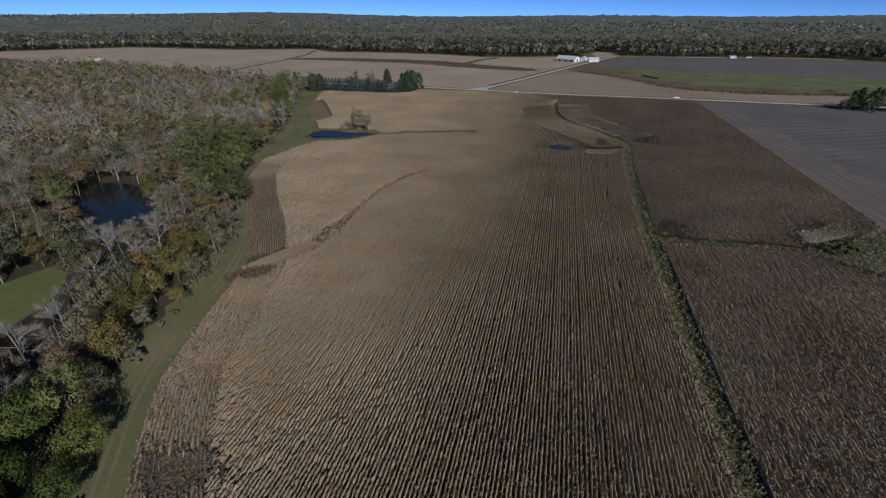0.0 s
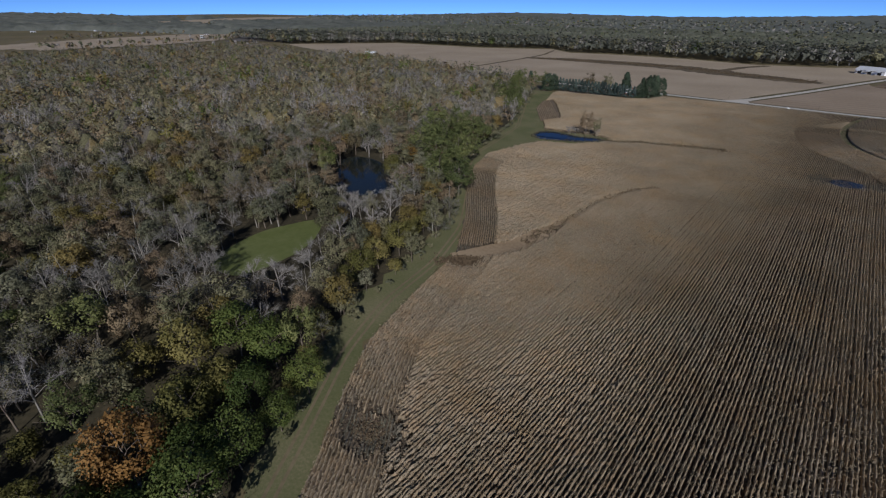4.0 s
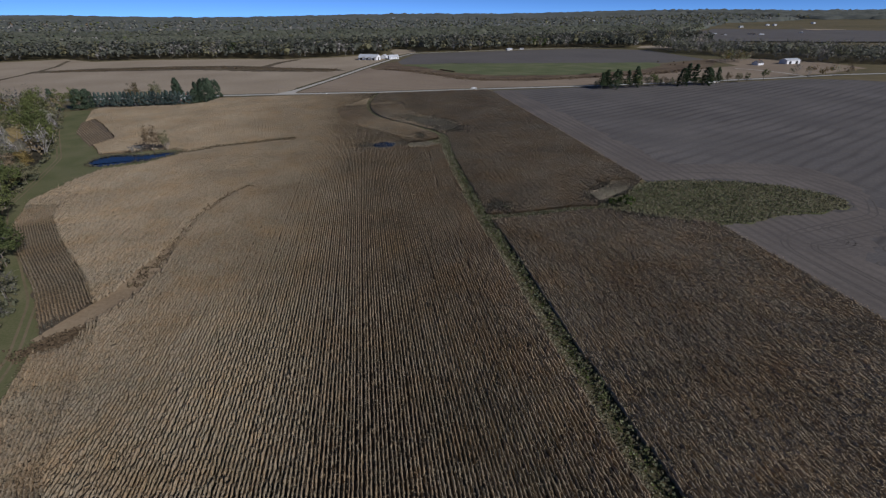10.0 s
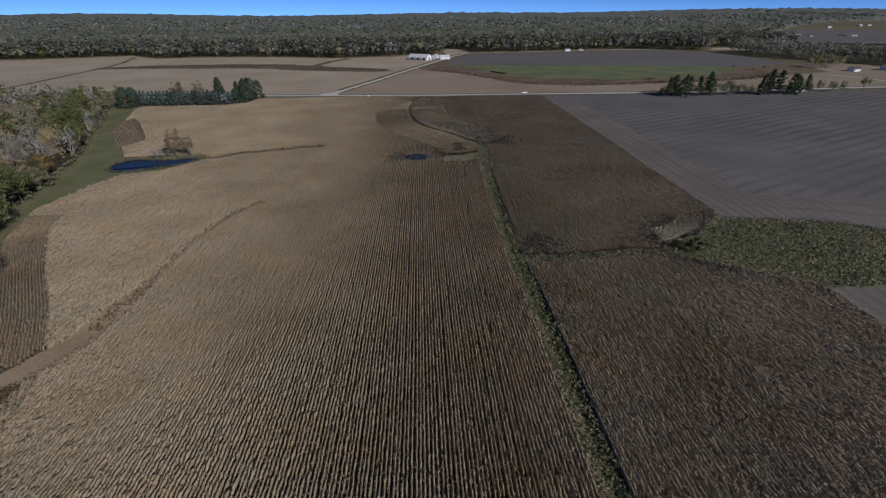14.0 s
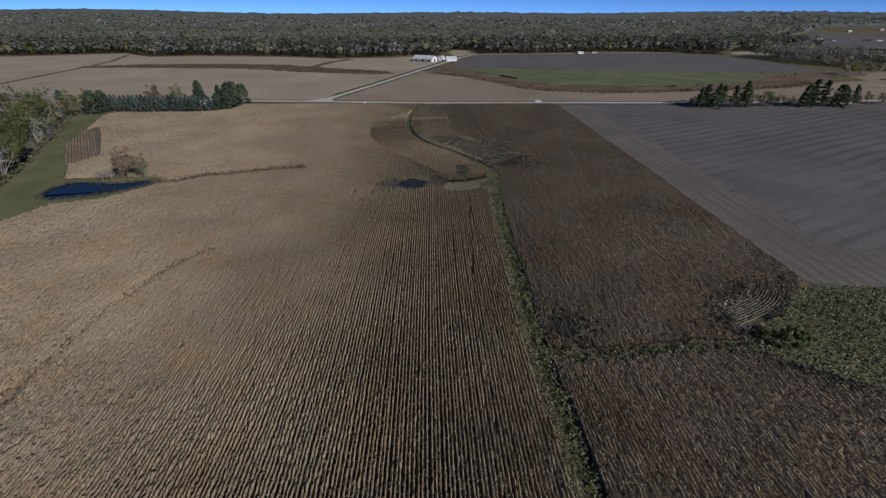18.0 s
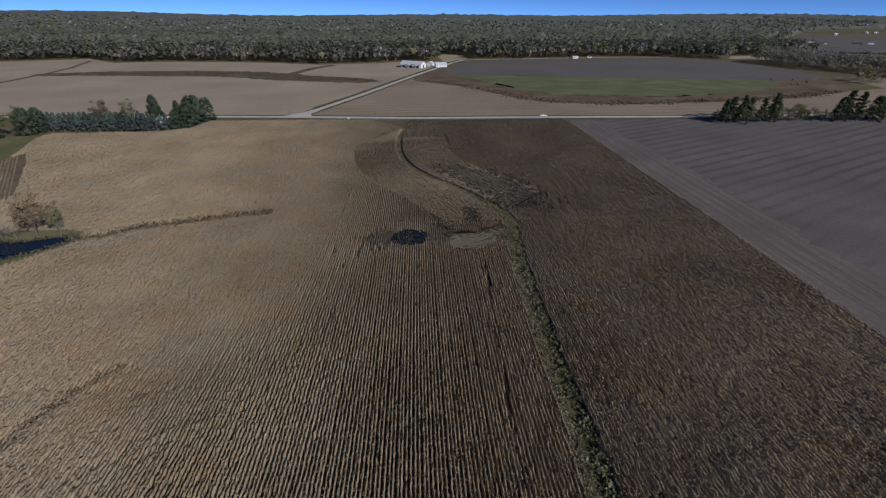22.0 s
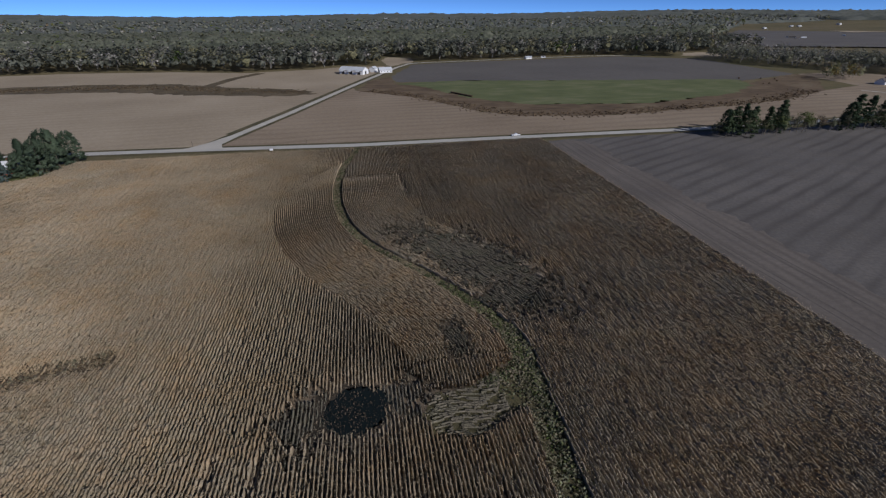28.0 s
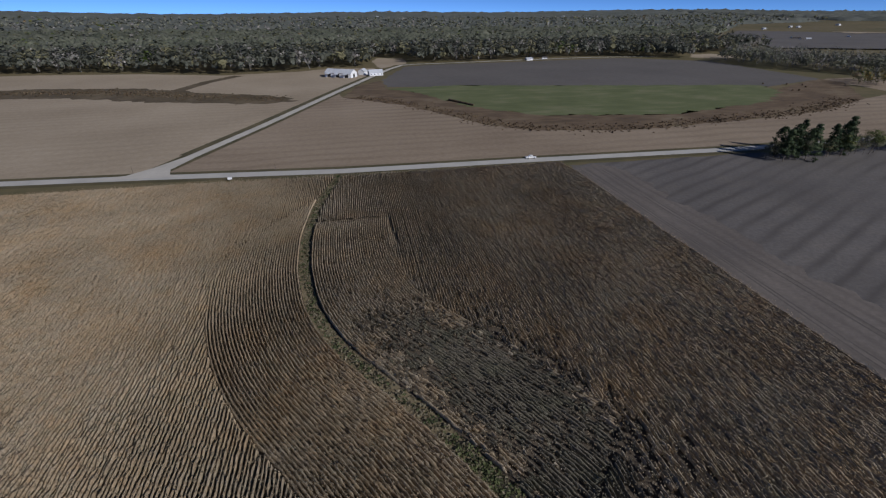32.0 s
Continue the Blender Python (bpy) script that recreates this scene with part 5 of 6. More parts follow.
def pale_stems(name, pts, count, label, seed):
    """Bare pale trunks that show between the crowns."""
    r = np.random.default_rng(seed)
    p = pts[r.integers(0, len(pts), count)] + r.normal(0, 1.5, (count, 2))
    a = np.concatenate([p, np.zeros((count, 1))], 1)
    tip = a + np.concatenate([r.normal(0, 1.6, (count, 2)), r.uniform(9, 15.5, (count, 1))], 1)
    V1, F1, N1 = slivers(r, a, tip, 0.16)
    fork = a + (tip - a) * r.uniform(0.45, 0.75, (count, 1))
    V2, F2, N2 = slivers(r, fork, fork + np.concatenate([r.normal(0, 2.2, (count, 2)), r.uniform(2.5, 5.5, (count, 1))], 1), 0.1)
    ob = new(name, np_mesh(name, np.concatenate([V1, V2]), np.concatenate([F1, F2 + len(V1)]), M["palebark"]))
    tagged(ob, label, "trees", kind="stuff")


# bare stems keep off the camera's early lines to the ponds
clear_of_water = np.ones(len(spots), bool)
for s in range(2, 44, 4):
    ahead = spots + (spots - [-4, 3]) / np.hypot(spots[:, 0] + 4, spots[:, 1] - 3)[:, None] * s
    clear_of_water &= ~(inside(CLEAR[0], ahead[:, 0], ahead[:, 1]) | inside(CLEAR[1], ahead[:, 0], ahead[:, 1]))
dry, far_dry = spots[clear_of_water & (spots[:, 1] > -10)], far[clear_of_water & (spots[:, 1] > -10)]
pale_stems("bare_stems", dry[(far_dry < 300) & (far_dry > 120)], 380, "pale bare stems standing through the woods", 17)
pale_stems("bare_stems", dry[(far_dry >= 300) & (far_dry < 700)], 700, "pale bare stems in the farther woods", 18)
thin = ~close & (spots[:, 1] > -0.02 * np.abs(spots[:, 0])) & (rng.random(len(spots)) < 0.5)
for a, b, dense in ((290, 480, 4), (480, 2000, 1)):
    rest = thin & (far >= a) & (far < b)
    joined_woods("woods", spots[rest], list(np.array(chosen)[rest]), dense, "mixed autumn woods stretching to the far fields", (1.0, 1.35))

# ---- woods north and east ----
NORTH_EDGE = [(-1500, 760), (-1130, 722), (-969, 960), (-693, 962), (-541, 1022), (-462, 950), (-372, 966), (-236, 952), (-131, 916), (-36, 941), (-5, 968), (52, 966), (62, 1060), (78, 1120), (118, 1095), (122, 1012), (214, 1018), (298, 1030), (420, 1060), (490, 1048), (590, 985), (640, 1070), (720, 1080), (900, 1160), (1300, 1760), (1900, 2320), (2600, 2150)]
BAND = NORTH_EDGE[:24] + [(900, 1350), (500, 1260), (100, 1210), (-300, 1130), (-700, 1160), (-1100, 1080), (-1500, 900)]
pts = scatter(BAND, 11.3, 31)
tn = np.array([noise.noise(Vector((x / 90, y / 90, 8.0))) for x, y in pts])
kinds = [NAMES[int(np.searchsorted(np.cumsum([0.1, 0.16, 0.5, 0.16, 0.01, 0.003, 0.007, 0.06, 0.0]), 0.999 * np.clip(u * 0.75 + (t + 0.5) * 0.25, 0, 1)))] for t, u in zip(tn, rng.random(len(pts)))]
joined_woods("north_woods", pts, kinds, 0, "broad belt of dull autumn woods behind the fields", (1.3, 1.95), (("greyleaf", "dull"),))

EAST_WOOD = [(585, 935), (594, 830), (640, 745), (690, 645), (735, 585), (900, 520), (1050, 600), (840, 690), (790, 775), (705, 835), (668, 1000), (620, 960)]
pts = scatter(EAST_WOOD, 9.0, 41)
joined_woods("east_woods", pts, [choose(-0.05, u * 0.86, 0) for u in rng.random(len(pts))], 1, "belt of half-bare trees along the eastern fields", (1.25, 1.8), (("greyleaf", "dull"), ("olive", "dull"), ("russet", "greyleaf"), ("yellow", "olive"), ("gold", "olive")))
pts = np.concatenate([scatter([(540, 668), (560, 650), (612, 690), (600, 715), (560, 700)], 8, 42), scatter([(486, 505), (560, 480), (590, 490), (540, 520)], 14, 43)])
joined_woods("farmstead_trees", pts, [choose(0.3, u, 0) for u in rng.random(len(pts))], 1, "trees round the eastern farmstead")


def rim(ok):
    """Marks the sheet's outermost points, where the canopy comes down to the ground."""
    n = np.zeros((ok.shape[0] + 1, ok.shape[1] + 1), int)
    for a in (0, 1):
        for b in (0, 1):
            n[a:a + ok.shape[0], b:b + ok.shape[1]] += ok
    return n < 4


def canopy(name, xs, ys, poly, label, mat="canopy", rough=4.6):
    """The far woods as one canopy sheet whose bumps are single tree tops."""
    X, Y = np.meshgrid(xs, ys)
    r = np.random.default_rng(len(xs))
    X = X + r.uniform(-0.3, 0.3, X.shape) * np.gradient(xs)[None, :]
    Y = Y + r.uniform(-0.3, 0.3, Y.shape) * np.gradient(ys)[:, None]
    keep = inside(poly, X, Y)
    for hole in HOLES:
        keep &= ~inside(hole, X, Y)
    h = 15 + 3.0 * np.sin(X / 57 + 2 * np.sin(Y / 83)) * np.sin(Y / 61 + 1.5 * np.sin(X / 71)) + r.normal(0, rough, X.shape)
    k, s = X.shape
    idx = np.arange(k * s).reshape(k, s)
    ok = keep[:-1, :-1] & keep[1:, :-1] & keep[:-1, 1:] & keep[1:, 1:]
    Z = terrain(X, Y) + np.where(rim(ok), 0.5, h)
    F = np.stack([idx[:-1, :-1][ok], idx[:-1, 1:][ok], idx[1:, 1:][ok], idx[1:, :-1][ok]], 1)
    ob = new(name, np_mesh(name, np.stack([X.ravel(), Y.ravel(), Z.ravel()], 1), F, M[mat]))
    return tagged(ob, label, "woods", kind="stuff")


def crown_canopy(name, xs, ys, poly, label, cell=11.0, mat="canopy", heights=(14, 25), fall=0.2, clear=0.0):
    """Close-packed tree tops: each point rises with the nearest of the jittered crowns."""
    X, Y = np.meshgrid(xs, ys)
    r = np.random.default_rng(91)
    nx, ny = int((xs[-1] - xs[0]) / cell) + 4, int((ys[-1] - ys[0]) / cell) + 4
    jx, jy, jh = r.uniform(0.1, 0.9, (nx, ny)), r.uniform(0.1, 0.9, (nx, ny)), r.uniform(*heights, (nx, ny))
    I, J = ((X - xs[0]) / cell).astype(int) + 1, ((Y - ys[0]) / cell).astype(int) + 1
    best = np.full(X.shape, -99.0)
    for a in (-1, 0, 1):
        for b in (-1, 0, 1):
            cx, cy = (I + a - 1 + jx[I + a, J + b]) * cell + xs[0], (J + b - 1 + jy[I + a, J + b]) * cell + ys[0]
            best = np.maximum(best, jh[I + a, J + b] - fall * ((X - cx) ** 2 + (Y - cy) ** 2))
    keep = inside(poly, X, Y) & (np.hypot(X, Y - 40) > clear)
    k, s = X.shape
    idx = np.arange(k * s).reshape(k, s)
    ok = keep[:-1, :-1] & keep[1:, :-1] & keep[:-1, 1:] & keep[1:, 1:]
    Z = terrain(X, Y) + np.where(rim(ok), 0.5, np.maximum(best, 5) + r.normal(0, 0.7, X.shape))
    F = np.stack([idx[:-1, :-1][ok], idx[:-1, 1:][ok], idx[1:, 1:][ok], idx[1:, :-1][ok]], 1)
    ob = new(name, np_mesh(name, np.stack([X.ravel(), Y.ravel(), Z.ravel()], 1), F, M[mat], smooth=True))
    return tagged(ob, label, "woods", kind="stuff")


FAR_N = [(-1500, 880), (-1100, 1060), (-700, 1140), (-300, 1110), (100, 1190), (500, 1240), (900, 1330), (1300, 1780), (1900, 2340), (2400, 2350), (2600, 4600), (-3600, 4600), (-3600, 1500)]
crown_canopy("west_woods", np.arange(-1062, -200, 2.6), np.arange(-20, 560, 2.6), WEST_WOOD, "close-packed half-bare crowns of the farther western woods", 9.0, "west_canopy", (8, 13.5), 0.32, 296.0)
crown_canopy("far_woods", np.arange(-1600, 1500, 5.0), np.arange(880, 1500, 5.0), FAR_N, "dense woods running north towards the horizon")
canopy("far_woods", np.arange(-1600, 1600, 11.0), np.arange(1490, 2000, 11.0), FAR_N, "dense woods farther north")
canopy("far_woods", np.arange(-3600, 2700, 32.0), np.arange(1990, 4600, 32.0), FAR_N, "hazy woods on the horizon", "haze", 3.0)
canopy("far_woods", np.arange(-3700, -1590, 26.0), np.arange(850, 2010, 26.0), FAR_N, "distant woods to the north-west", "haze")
FAR_W = [(-2500, -100), (-2500, 560), (-2100, 760), (-1560, 860), (-1500, 880), (-3600, 1500), (-4700, 1200), (-4700, -100)]
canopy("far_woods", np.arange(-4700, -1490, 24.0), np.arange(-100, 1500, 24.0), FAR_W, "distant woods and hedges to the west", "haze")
FAR_E = [(1060, 600), (1400, 900), (2320, 1230), (2620, 2100), (2450, 2340), (2600, 4600), (4800, 4600), (4800, 300), (1400, 300)]
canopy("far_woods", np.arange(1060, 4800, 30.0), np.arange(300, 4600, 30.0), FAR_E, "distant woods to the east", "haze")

for reach, gap, seed, size in (((-1500, 1450, 1215, 2010), 21, 44, (1.1, 1.7)), ((-3300, 2500, 2000, 3300), 50, 45, (1.4, 2.2))):
    a, b, c, d = reach
    pts = scatter([(a, c), (b, c), (b, d), (a, d)], gap, seed)
    pts = pts[inside(FAR_N, pts[:, 0], pts[:, 1])]
    for hole in HOLES:
        pts = pts[~inside(hole, pts[:, 0], pts[:, 1])]
    kinds = [NAMES[int(np.searchsorted(np.cumsum([0.06, 0.12, 0.55, 0.2, 0.01, 0.0, 0.01, 0.05, 0.0]), 0.999 * u))] for u in rng.random(len(pts))]
    joined_woods("far_tree_tops", pts, kinds, 3, "tree tops standing out of the far woods", size, (("greyleaf", "dull"),))

HEDGES = ([(-1290, 240), (-1320, 486), (-1410, 690), (-1480, 755)], [(-1480, 750), (-1640, 860), (-1790, 965)], [(-1190, 720), (-1215, 800), (-1300, 960), (-1440, 1150)], [(-1690, 340), (-1815, 530), (-1925, 790)], [(-1080, 250), (-1080, 480), (-1140, 650)], [(-2600, 900), (-2680, 1500), (-2720, 2000)])
for line in HEDGES:
    q = smooth_line(line, 9.0)
    pts = q + np.random.default_rng(len(q)).normal(0, 7.0, q.shape)
    joined_woods("hedgerow_trees", pts, [choose(0.0, u * 0.9, 0) for u in rng.random(len(pts))], 3, "line of trees between far western fields", (0.8, 1.4))

# ---- windbreak, pines, pond tree, ditch bushes ----
for i in range(25):
    plant("spruce", -157 - 3.5 * i, 454 + 0.2 * i + rng.uniform(-0.8, 0.8), rng.uniform(1.2, 1.42), "windbreak spruces")
for x, y, s in ((-154, 467, 1.1), (-147, 466, 1.15), (-145, 477, 1.2), (-151, 482, 1.25), (-143, 487, 1.1)):
    plant("cedar", x, y, s, "windbreak cedars")
for k, x, y, s in (("russet", -208, 472, 1.2), ("olive", -190, 472, 1.15), ("cedar", -171, 470, 1.3), ("olive", -172, 474, 0.8), ("russet", -211, 470, 0.95), ("green", -247, 452, 1.2), ("cedar", -240, 456, 1.05), ("green", -252, 436, 1.25), ("cedar", -155, 463, 0.8), ("olive", -196, 463, 0.9), ("cedar", -178, 462, 0.75)):
    plant(k, x, y, s, "", "tree behind the spruce windbreak")
for x, y, s in ((240, 461, 0.85), (247, 464, 0.95), (254, 461, 1.0), (262, 466, 0.9), (270, 463, 0.9), (279, 463, 1.1), (284, 468, 1.0), (250, 474, 0.9), (264, 476, 0.9), (333, 463, 1.1), (340, 466, 1.15), (347, 463, 1.1), (362, 464, 1.12), (368, 468, 1.0), (376, 466, 0.9)):
    plant("pine", x, y, s, "roadside pines")
for i in range(38):
    x = 236 + 3.9 * i
    plant(("olive", "sparse", "greyleaf", "green")[int(rng.integers(0, 4))], x + rng.uniform(-1.5, 1.5), 464 + rng.uniform(-1.5, 5), rng.uniform(0.5, 0.85), "roadside scrub", "scrubby half-bare tree between the roadside pines")
for x, y, s, k in ((408, 473, 0.8, "olive"), (398, 476, 0.75, "russet"), (418, 472, 0.7, "olive"), (449, 482, 0.75, "green"), (590, 505, 0.7, "sparse")):
    plant(k, x, y, s, "", "rounded roadside tree beside the farm")
plant("russet", -127, 287.5, 1.1, "", "brown-leaved tree on the pond's bank", 0)
plant("olive", -121, 289.5, 0.75, "", "smaller tree on the pond's bank", 1)
for x, y in ((-136, 284), (-133, 286), (-138, 286), (-120, 289)):
    plant("bare", x, y, 0.45, "", "small white-stemmed bare tree in the pond")
plant("bush", 99, 160, 1.25, "", "", 0)
plant("bush", 94, 163, 0.7, "", "", 0)
plant("shrub", 49.5, 166, 0.7)


# ---- weeds and reeds ----
def tufts(name, pts, height, mats, label, seed, per=5, size=0.28):
    r = np.random.default_rng(seed)
    for j, mt in enumerate(mats):
        p = pts[j::len(mats)]
        if not len(p):
            continue
        c = np.repeat(np.concatenate([p, np.zeros((len(p), 1))], 1), per, 0)
        hh = np.repeat(r.uniform(0.5, 1.0, len(p)) * height, per)
        c += np.stack([r.normal(0, 0.35, len(c)), r.normal(0, 0.35, len(c)), hh * r.uniform(0.15, 0.9, len(c))], 1)
        o = r.normal(0, 0.6, (len(c), 3))
        o[:, 2] = np.abs(o[:, 2]) + 0.3
        ob = new(name, leaf_mesh(name, cards(r, c, o, size), M[mt]))
        tagged(ob, label, "weeds", kind="stuff")


def along(line, count, spread, seed):
    r = np.random.default_rng(seed)
    q = np.asarray(line)
    i = r.integers(0, len(q), count)
    return q[i] + normals_of(q)[i] * r.normal(0, spread, (count, 1)) + r.uniform(-0.8, 0.8, (count, 2))


dl = DITCH[(DITCH[:, 1] > -20)]
low = dl[dl[:, 1] < 300]
up = dl[dl[:, 1] >= 300]
shift = normals_of(low)
tufts("ditch_weeds", along(low + shift * 2.1, 3200, 0.6, 51), 1.0, ["weeds", "reeds", "reeds"], "green and tan weeds along the ditch bank", 52, 5, 0.2)
tufts("ditch_weeds", along(low - shift * 1.7, 2000, 0.6, 53), 1.2, ["weeds", "rank", "reeds"], "dark green weeds on the ditch's far bank", 54)
tufts("ditch_weeds", along(low[low[:, 1] > 225] - shift[low[:, 1] > 225] * 0.8, 600, 0.8, 55), 0.9, ["reeds", "weeds"], "pale reeds filling the ditch", 56)
tufts("ditch_weeds", along(up, 1500, 0.9, 57), 0.6, ["reeds", "rank", "reeds"], "grass along the winding upper ditch", 58)
tufts("ditch_weeds", along(smooth_line(BRANCH, 1.5), 650, 0.9, 59), 0.9, ["reeds", "weeds", "rank"], "tall tan grass in the side ditch", 60)
tufts("ditch_weeds", along(low, 1100, 0.6, 48), 0.6, ["rank", "green"], "dark green grass in the ditch bottom", 49, 5, 0.2)
tufts("ditch_weeds", along(DITCH[(DITCH[:, 1] > 274) & (DITCH[:, 1] < 322)], 700, 1.0, 46), 0.8, ["rank", "rank", "reeds"], "rank green grass at the ditch bend", 47)
tufts("ditch_weeds", along(smooth_line([(33, 281), (44, 284), (44, 298)], 1.0), 260, 1.2, 61), 0.7, ["rank", "reeds"], "rank grass at the ditch bend", 62)
tufts("ditch_weeds", scatter(INLET, 1.3, 71), 0.3, ["russet", "rank"], "low grass in the ditch inlet", 72, 3, 0.14)
tufts("ditch_weeds", scatter([(33, 282), (41, 286), (44, 280), (41, 275), (36, 277)], 0.9, 69), 0.7, ["rank", "weeds", "reeds"], "rank green grass where inlet and ditch meet", 70, 4, 0.26)
tufts("flattened_corn", np.random.default_rng(73).normal(0, 1, (700, 2)) * np.array([3.4, 2.1]) + np.array([-56, 41]), 0.5, ["bale", "russet"], "flattened grey-brown corn and weeds", 74, 3, 0.15)
CREEK = smooth_line([(21, 706), (62, 667), (94, 613), (110, 579), (135, 556), (201, 541), (239, 546), (313, 556), (387, 571), (470, 608)], 4)
tufts("creek_scrub", along(CREEK + normals_of(CREEK) * 7, 1400, 6.0, 81), 0.7, ["redgrass", "bale"], "low russet scrub along the creek", 82, 4, 0.6)
BAND_LINE = smooth_line([(-440, 788), (-300, 800), (-200, 788), (-120, 745), (-35, 712)], 4)
tufts("waterway_scrub", along(BAND_LINE, 1600, 9.0, 83), 0.7, ["band", "redgrass", "bale"], "rough brown grass in the grassed waterway", 84, 4, 0.6)
tufts("corner_weeds", scatter(WEEDS, 0.85, 63), 1.4, ["reeds", "weeds", "reeds", "reeds"], "rank green and tan weeds in the field corner", 64, 4, 0.3)
tufts("corner_weeds", scatter([(112, 176), (127, 184), (144, 181), (154, 168), (152, 158), (136, 150), (124, 154), (112, 162)], 1.7, 62), 1.4, ["rank", "weeds", "rank"], "dense green weeds in the middle of the field corner", 61, 5, 0.3)
tufts("waterway_weeds", along(WATERWAY[WATERWAY[:, 1] > 128], 480, 1.5, 75), 1.2, ["russet", "bale"], "brown weeds in the waterway through the corn", 76)
tufts("waterway_weeds", np.random.default_rng(78).normal(0, 1, (1000, 2)) @ np.array([[2.8, 2.3], [-0.9, 1.1]]) + np.array([-84, 104.5]), 0.7, ["bale"], "dark brushy weeds on the flattened corn", 77)
tufts("pond_reeds", along(np.asarray(POND_WAY), 1000, 3.0, 65), 1.4, ["reeds", "russet", "bale"], "brown reeds in the wet strip", 66)
tufts("pool_weeds", np.random.default_rng(79).normal(0, 1, (650, 2)) * np.array([6.4, 5.2]) + np.array([3.0, 278.0]), 0.45, ["mud", "mud", "weedsoil"], "drowned dark stalks in and round the standing water", 80, 3, 0.16)
tufts("pond_reeds", along(np.asarray(POND), 500, 0.5, 67), 1.2, ["reeds"], "reeds round the pond's edge", 68)

for kind_protos in VARIANTS.values():
    for proto in kind_protos:
        if proto not in FIRST:
            for o in (*proto.children, proto):
                bpy.data.objects.remove(o)


# ---- buildings ----
def box(bm, x0, x1, y0, y1, z0, z1):
    v = [bm.verts.new(c) for c in ((x0, y0, z0), (x1, y0, z0), (x1, y1, z0), (x0, y1, z0), (x0, y0, z1), (x1, y0, z1), (x1, y1, z1), (x0, y1, z1))]
    for f in ((3, 2, 1, 0), (4, 5, 6, 7), (0, 1, 5, 4), (1, 2, 6, 5), (2, 3, 7, 6), (3, 0, 4, 7)):
        bm.faces.new([v[i] for i in f])


def box_part(name, dims, mat, parent, label="", bevel=0.0):
    bm = bmesh.new()
    box(bm, *dims)
    if bevel:
        bmesh.ops.bevel(bm, geom=bm.edges[:], offset=bevel, segments=1, affect="EDGES")
    return part(name, bm, mat, parent, label)


def house(x, y, turn, length, width, wall, pitch, wall_mat, roof_mat, label, name="house", category="house", windows=3, doors=0, chimney=False, lean=0):
    """A gabled building: walls with gables, two roof slabs, windows and doors as parts."""
    root = new(name)
    root.matrix_world = pose(x, y, float(terrain(x, y)), 0, 0, turn)
    l2, w2, ridge = length / 2, width / 2, wall + width / 2 * pitch
    bm = bmesh.new()
    prof = [(-w2, -0.3), (w2, -0.3), (w2, wall), (0, ridge), (-w2, wall)]
    a = [bm.verts.new((-l2, p, z)) for p, z in prof]
    b = [bm.verts.new((l2, p, z)) for p, z in prof]
    bm.faces.new(a)
    bm.faces.new(b[::-1])
    for i in range(5):
        bm.faces.new((a[i], b[i], b[(i + 1) % 5], a[(i + 1) % 5])[::-1])
    bmesh.ops.recalc_face_normals(bm, faces=bm.faces[:])
    part("wall", bm, M[wall_mat], root)
    e, t = 0.5, 0.22
    for s in (1, -1):
        bm = bmesh.new()
        y0, z0 = s * (w2 + e), wall - e * pitch
        vs = [(-l2 - e, y0, z0), (l2 + e, y0, z0), (l2 + e, 0, ridge), (-l2 - e, 0, ridge)]
        lo = [bm.verts.new((p, q, r + 0.03)) for p, q, r in vs]
        hi = [bm.verts.new((p, q, r + 0.03 + t)) for p, q, r in vs]
        bm.faces.new(lo)
        bm.faces.new(hi)
        for i in range(4):
            bm.faces.new((lo[i], lo[(i + 1) % 4], hi[(i + 1) % 4], hi[i]))
        bmesh.ops.recalc_face_normals(bm, faces=bm.faces[:])
        part("roof", bm, M[roof_mat], root, "gabled roof slope")
    for i in range(windows):
        cx = -l2 + length * (i + 0.5) / windows
        for s in (-1, 1):
            y0 = s * w2
            win = box_part("window", (cx - 0.7, cx + 0.7, min(y0, y0 + s * 0.06), max(y0, y0 + s * 0.06), 1.1, 2.4), M["white"], root, "white window frame")
            box_part("pane", (cx - 0.58, cx + 0.58, min(y0, y0 + s * 0.09), max(y0, y0 + s * 0.09), 1.22, 2.28), M["glass"], win, "dark window pane")
    for i in range(doors):
        cx = -l2 + length * (i + 0.5) / doors
        # closed slab; its near-black colour stands for the shade inside the doorway
        box_part("door", (cx - 2.3, cx + 2.3, -w2 - 0.1, -w2 + 0.02, 0, min(4.0, wall - 0.5)), M["dark"], root, "near-black slab for the unlit inside of a wide doorway")
        if lean:
            bm = bmesh.new()
            vs = [(cx - 2.9, -w2 - lean, wall - 1.3), (cx + 2.9, -w2 - lean, wall - 1.3), (cx + 2.9, -w2 + 1.5, wall + 1.2), (cx - 2.9, -w2 + 1.5, wall + 1.2)]
            lo = [bm.verts.new(c) for c in vs]
            hi = [bm.verts.new((p, q, r + 0.2)) for p, q, r in vs]
            bm.faces.new(lo)
            bm.faces.new(hi)
            for k in range(4):
                bm.faces.new((lo[k], lo[(k + 1) % 4], hi[(k + 1) % 4], hi[k]))
            bmesh.ops.recalc_face_normals(bm, faces=bm.faces[:])
            part("canopy", bm, M[roof_mat], root, "sloping metal porch roof")
    if doors:
        box_part("end_door", (l2 - 0.02, l2 + 0.1, -1.8, 1.8, 0, min(4.2, wall)), M["dark"], root, "near-black slab for the unlit inside of a gable doorway")
    if chimney:
        box_part("chimney", (l2 * 0.3 - 0.4, l2 * 0.3 + 0.4, -0.4, 0.4, ridge - 0.6, ridge + 1.2), M["redwall"], root, "brick chimney")
    return tagged(root, label, category)


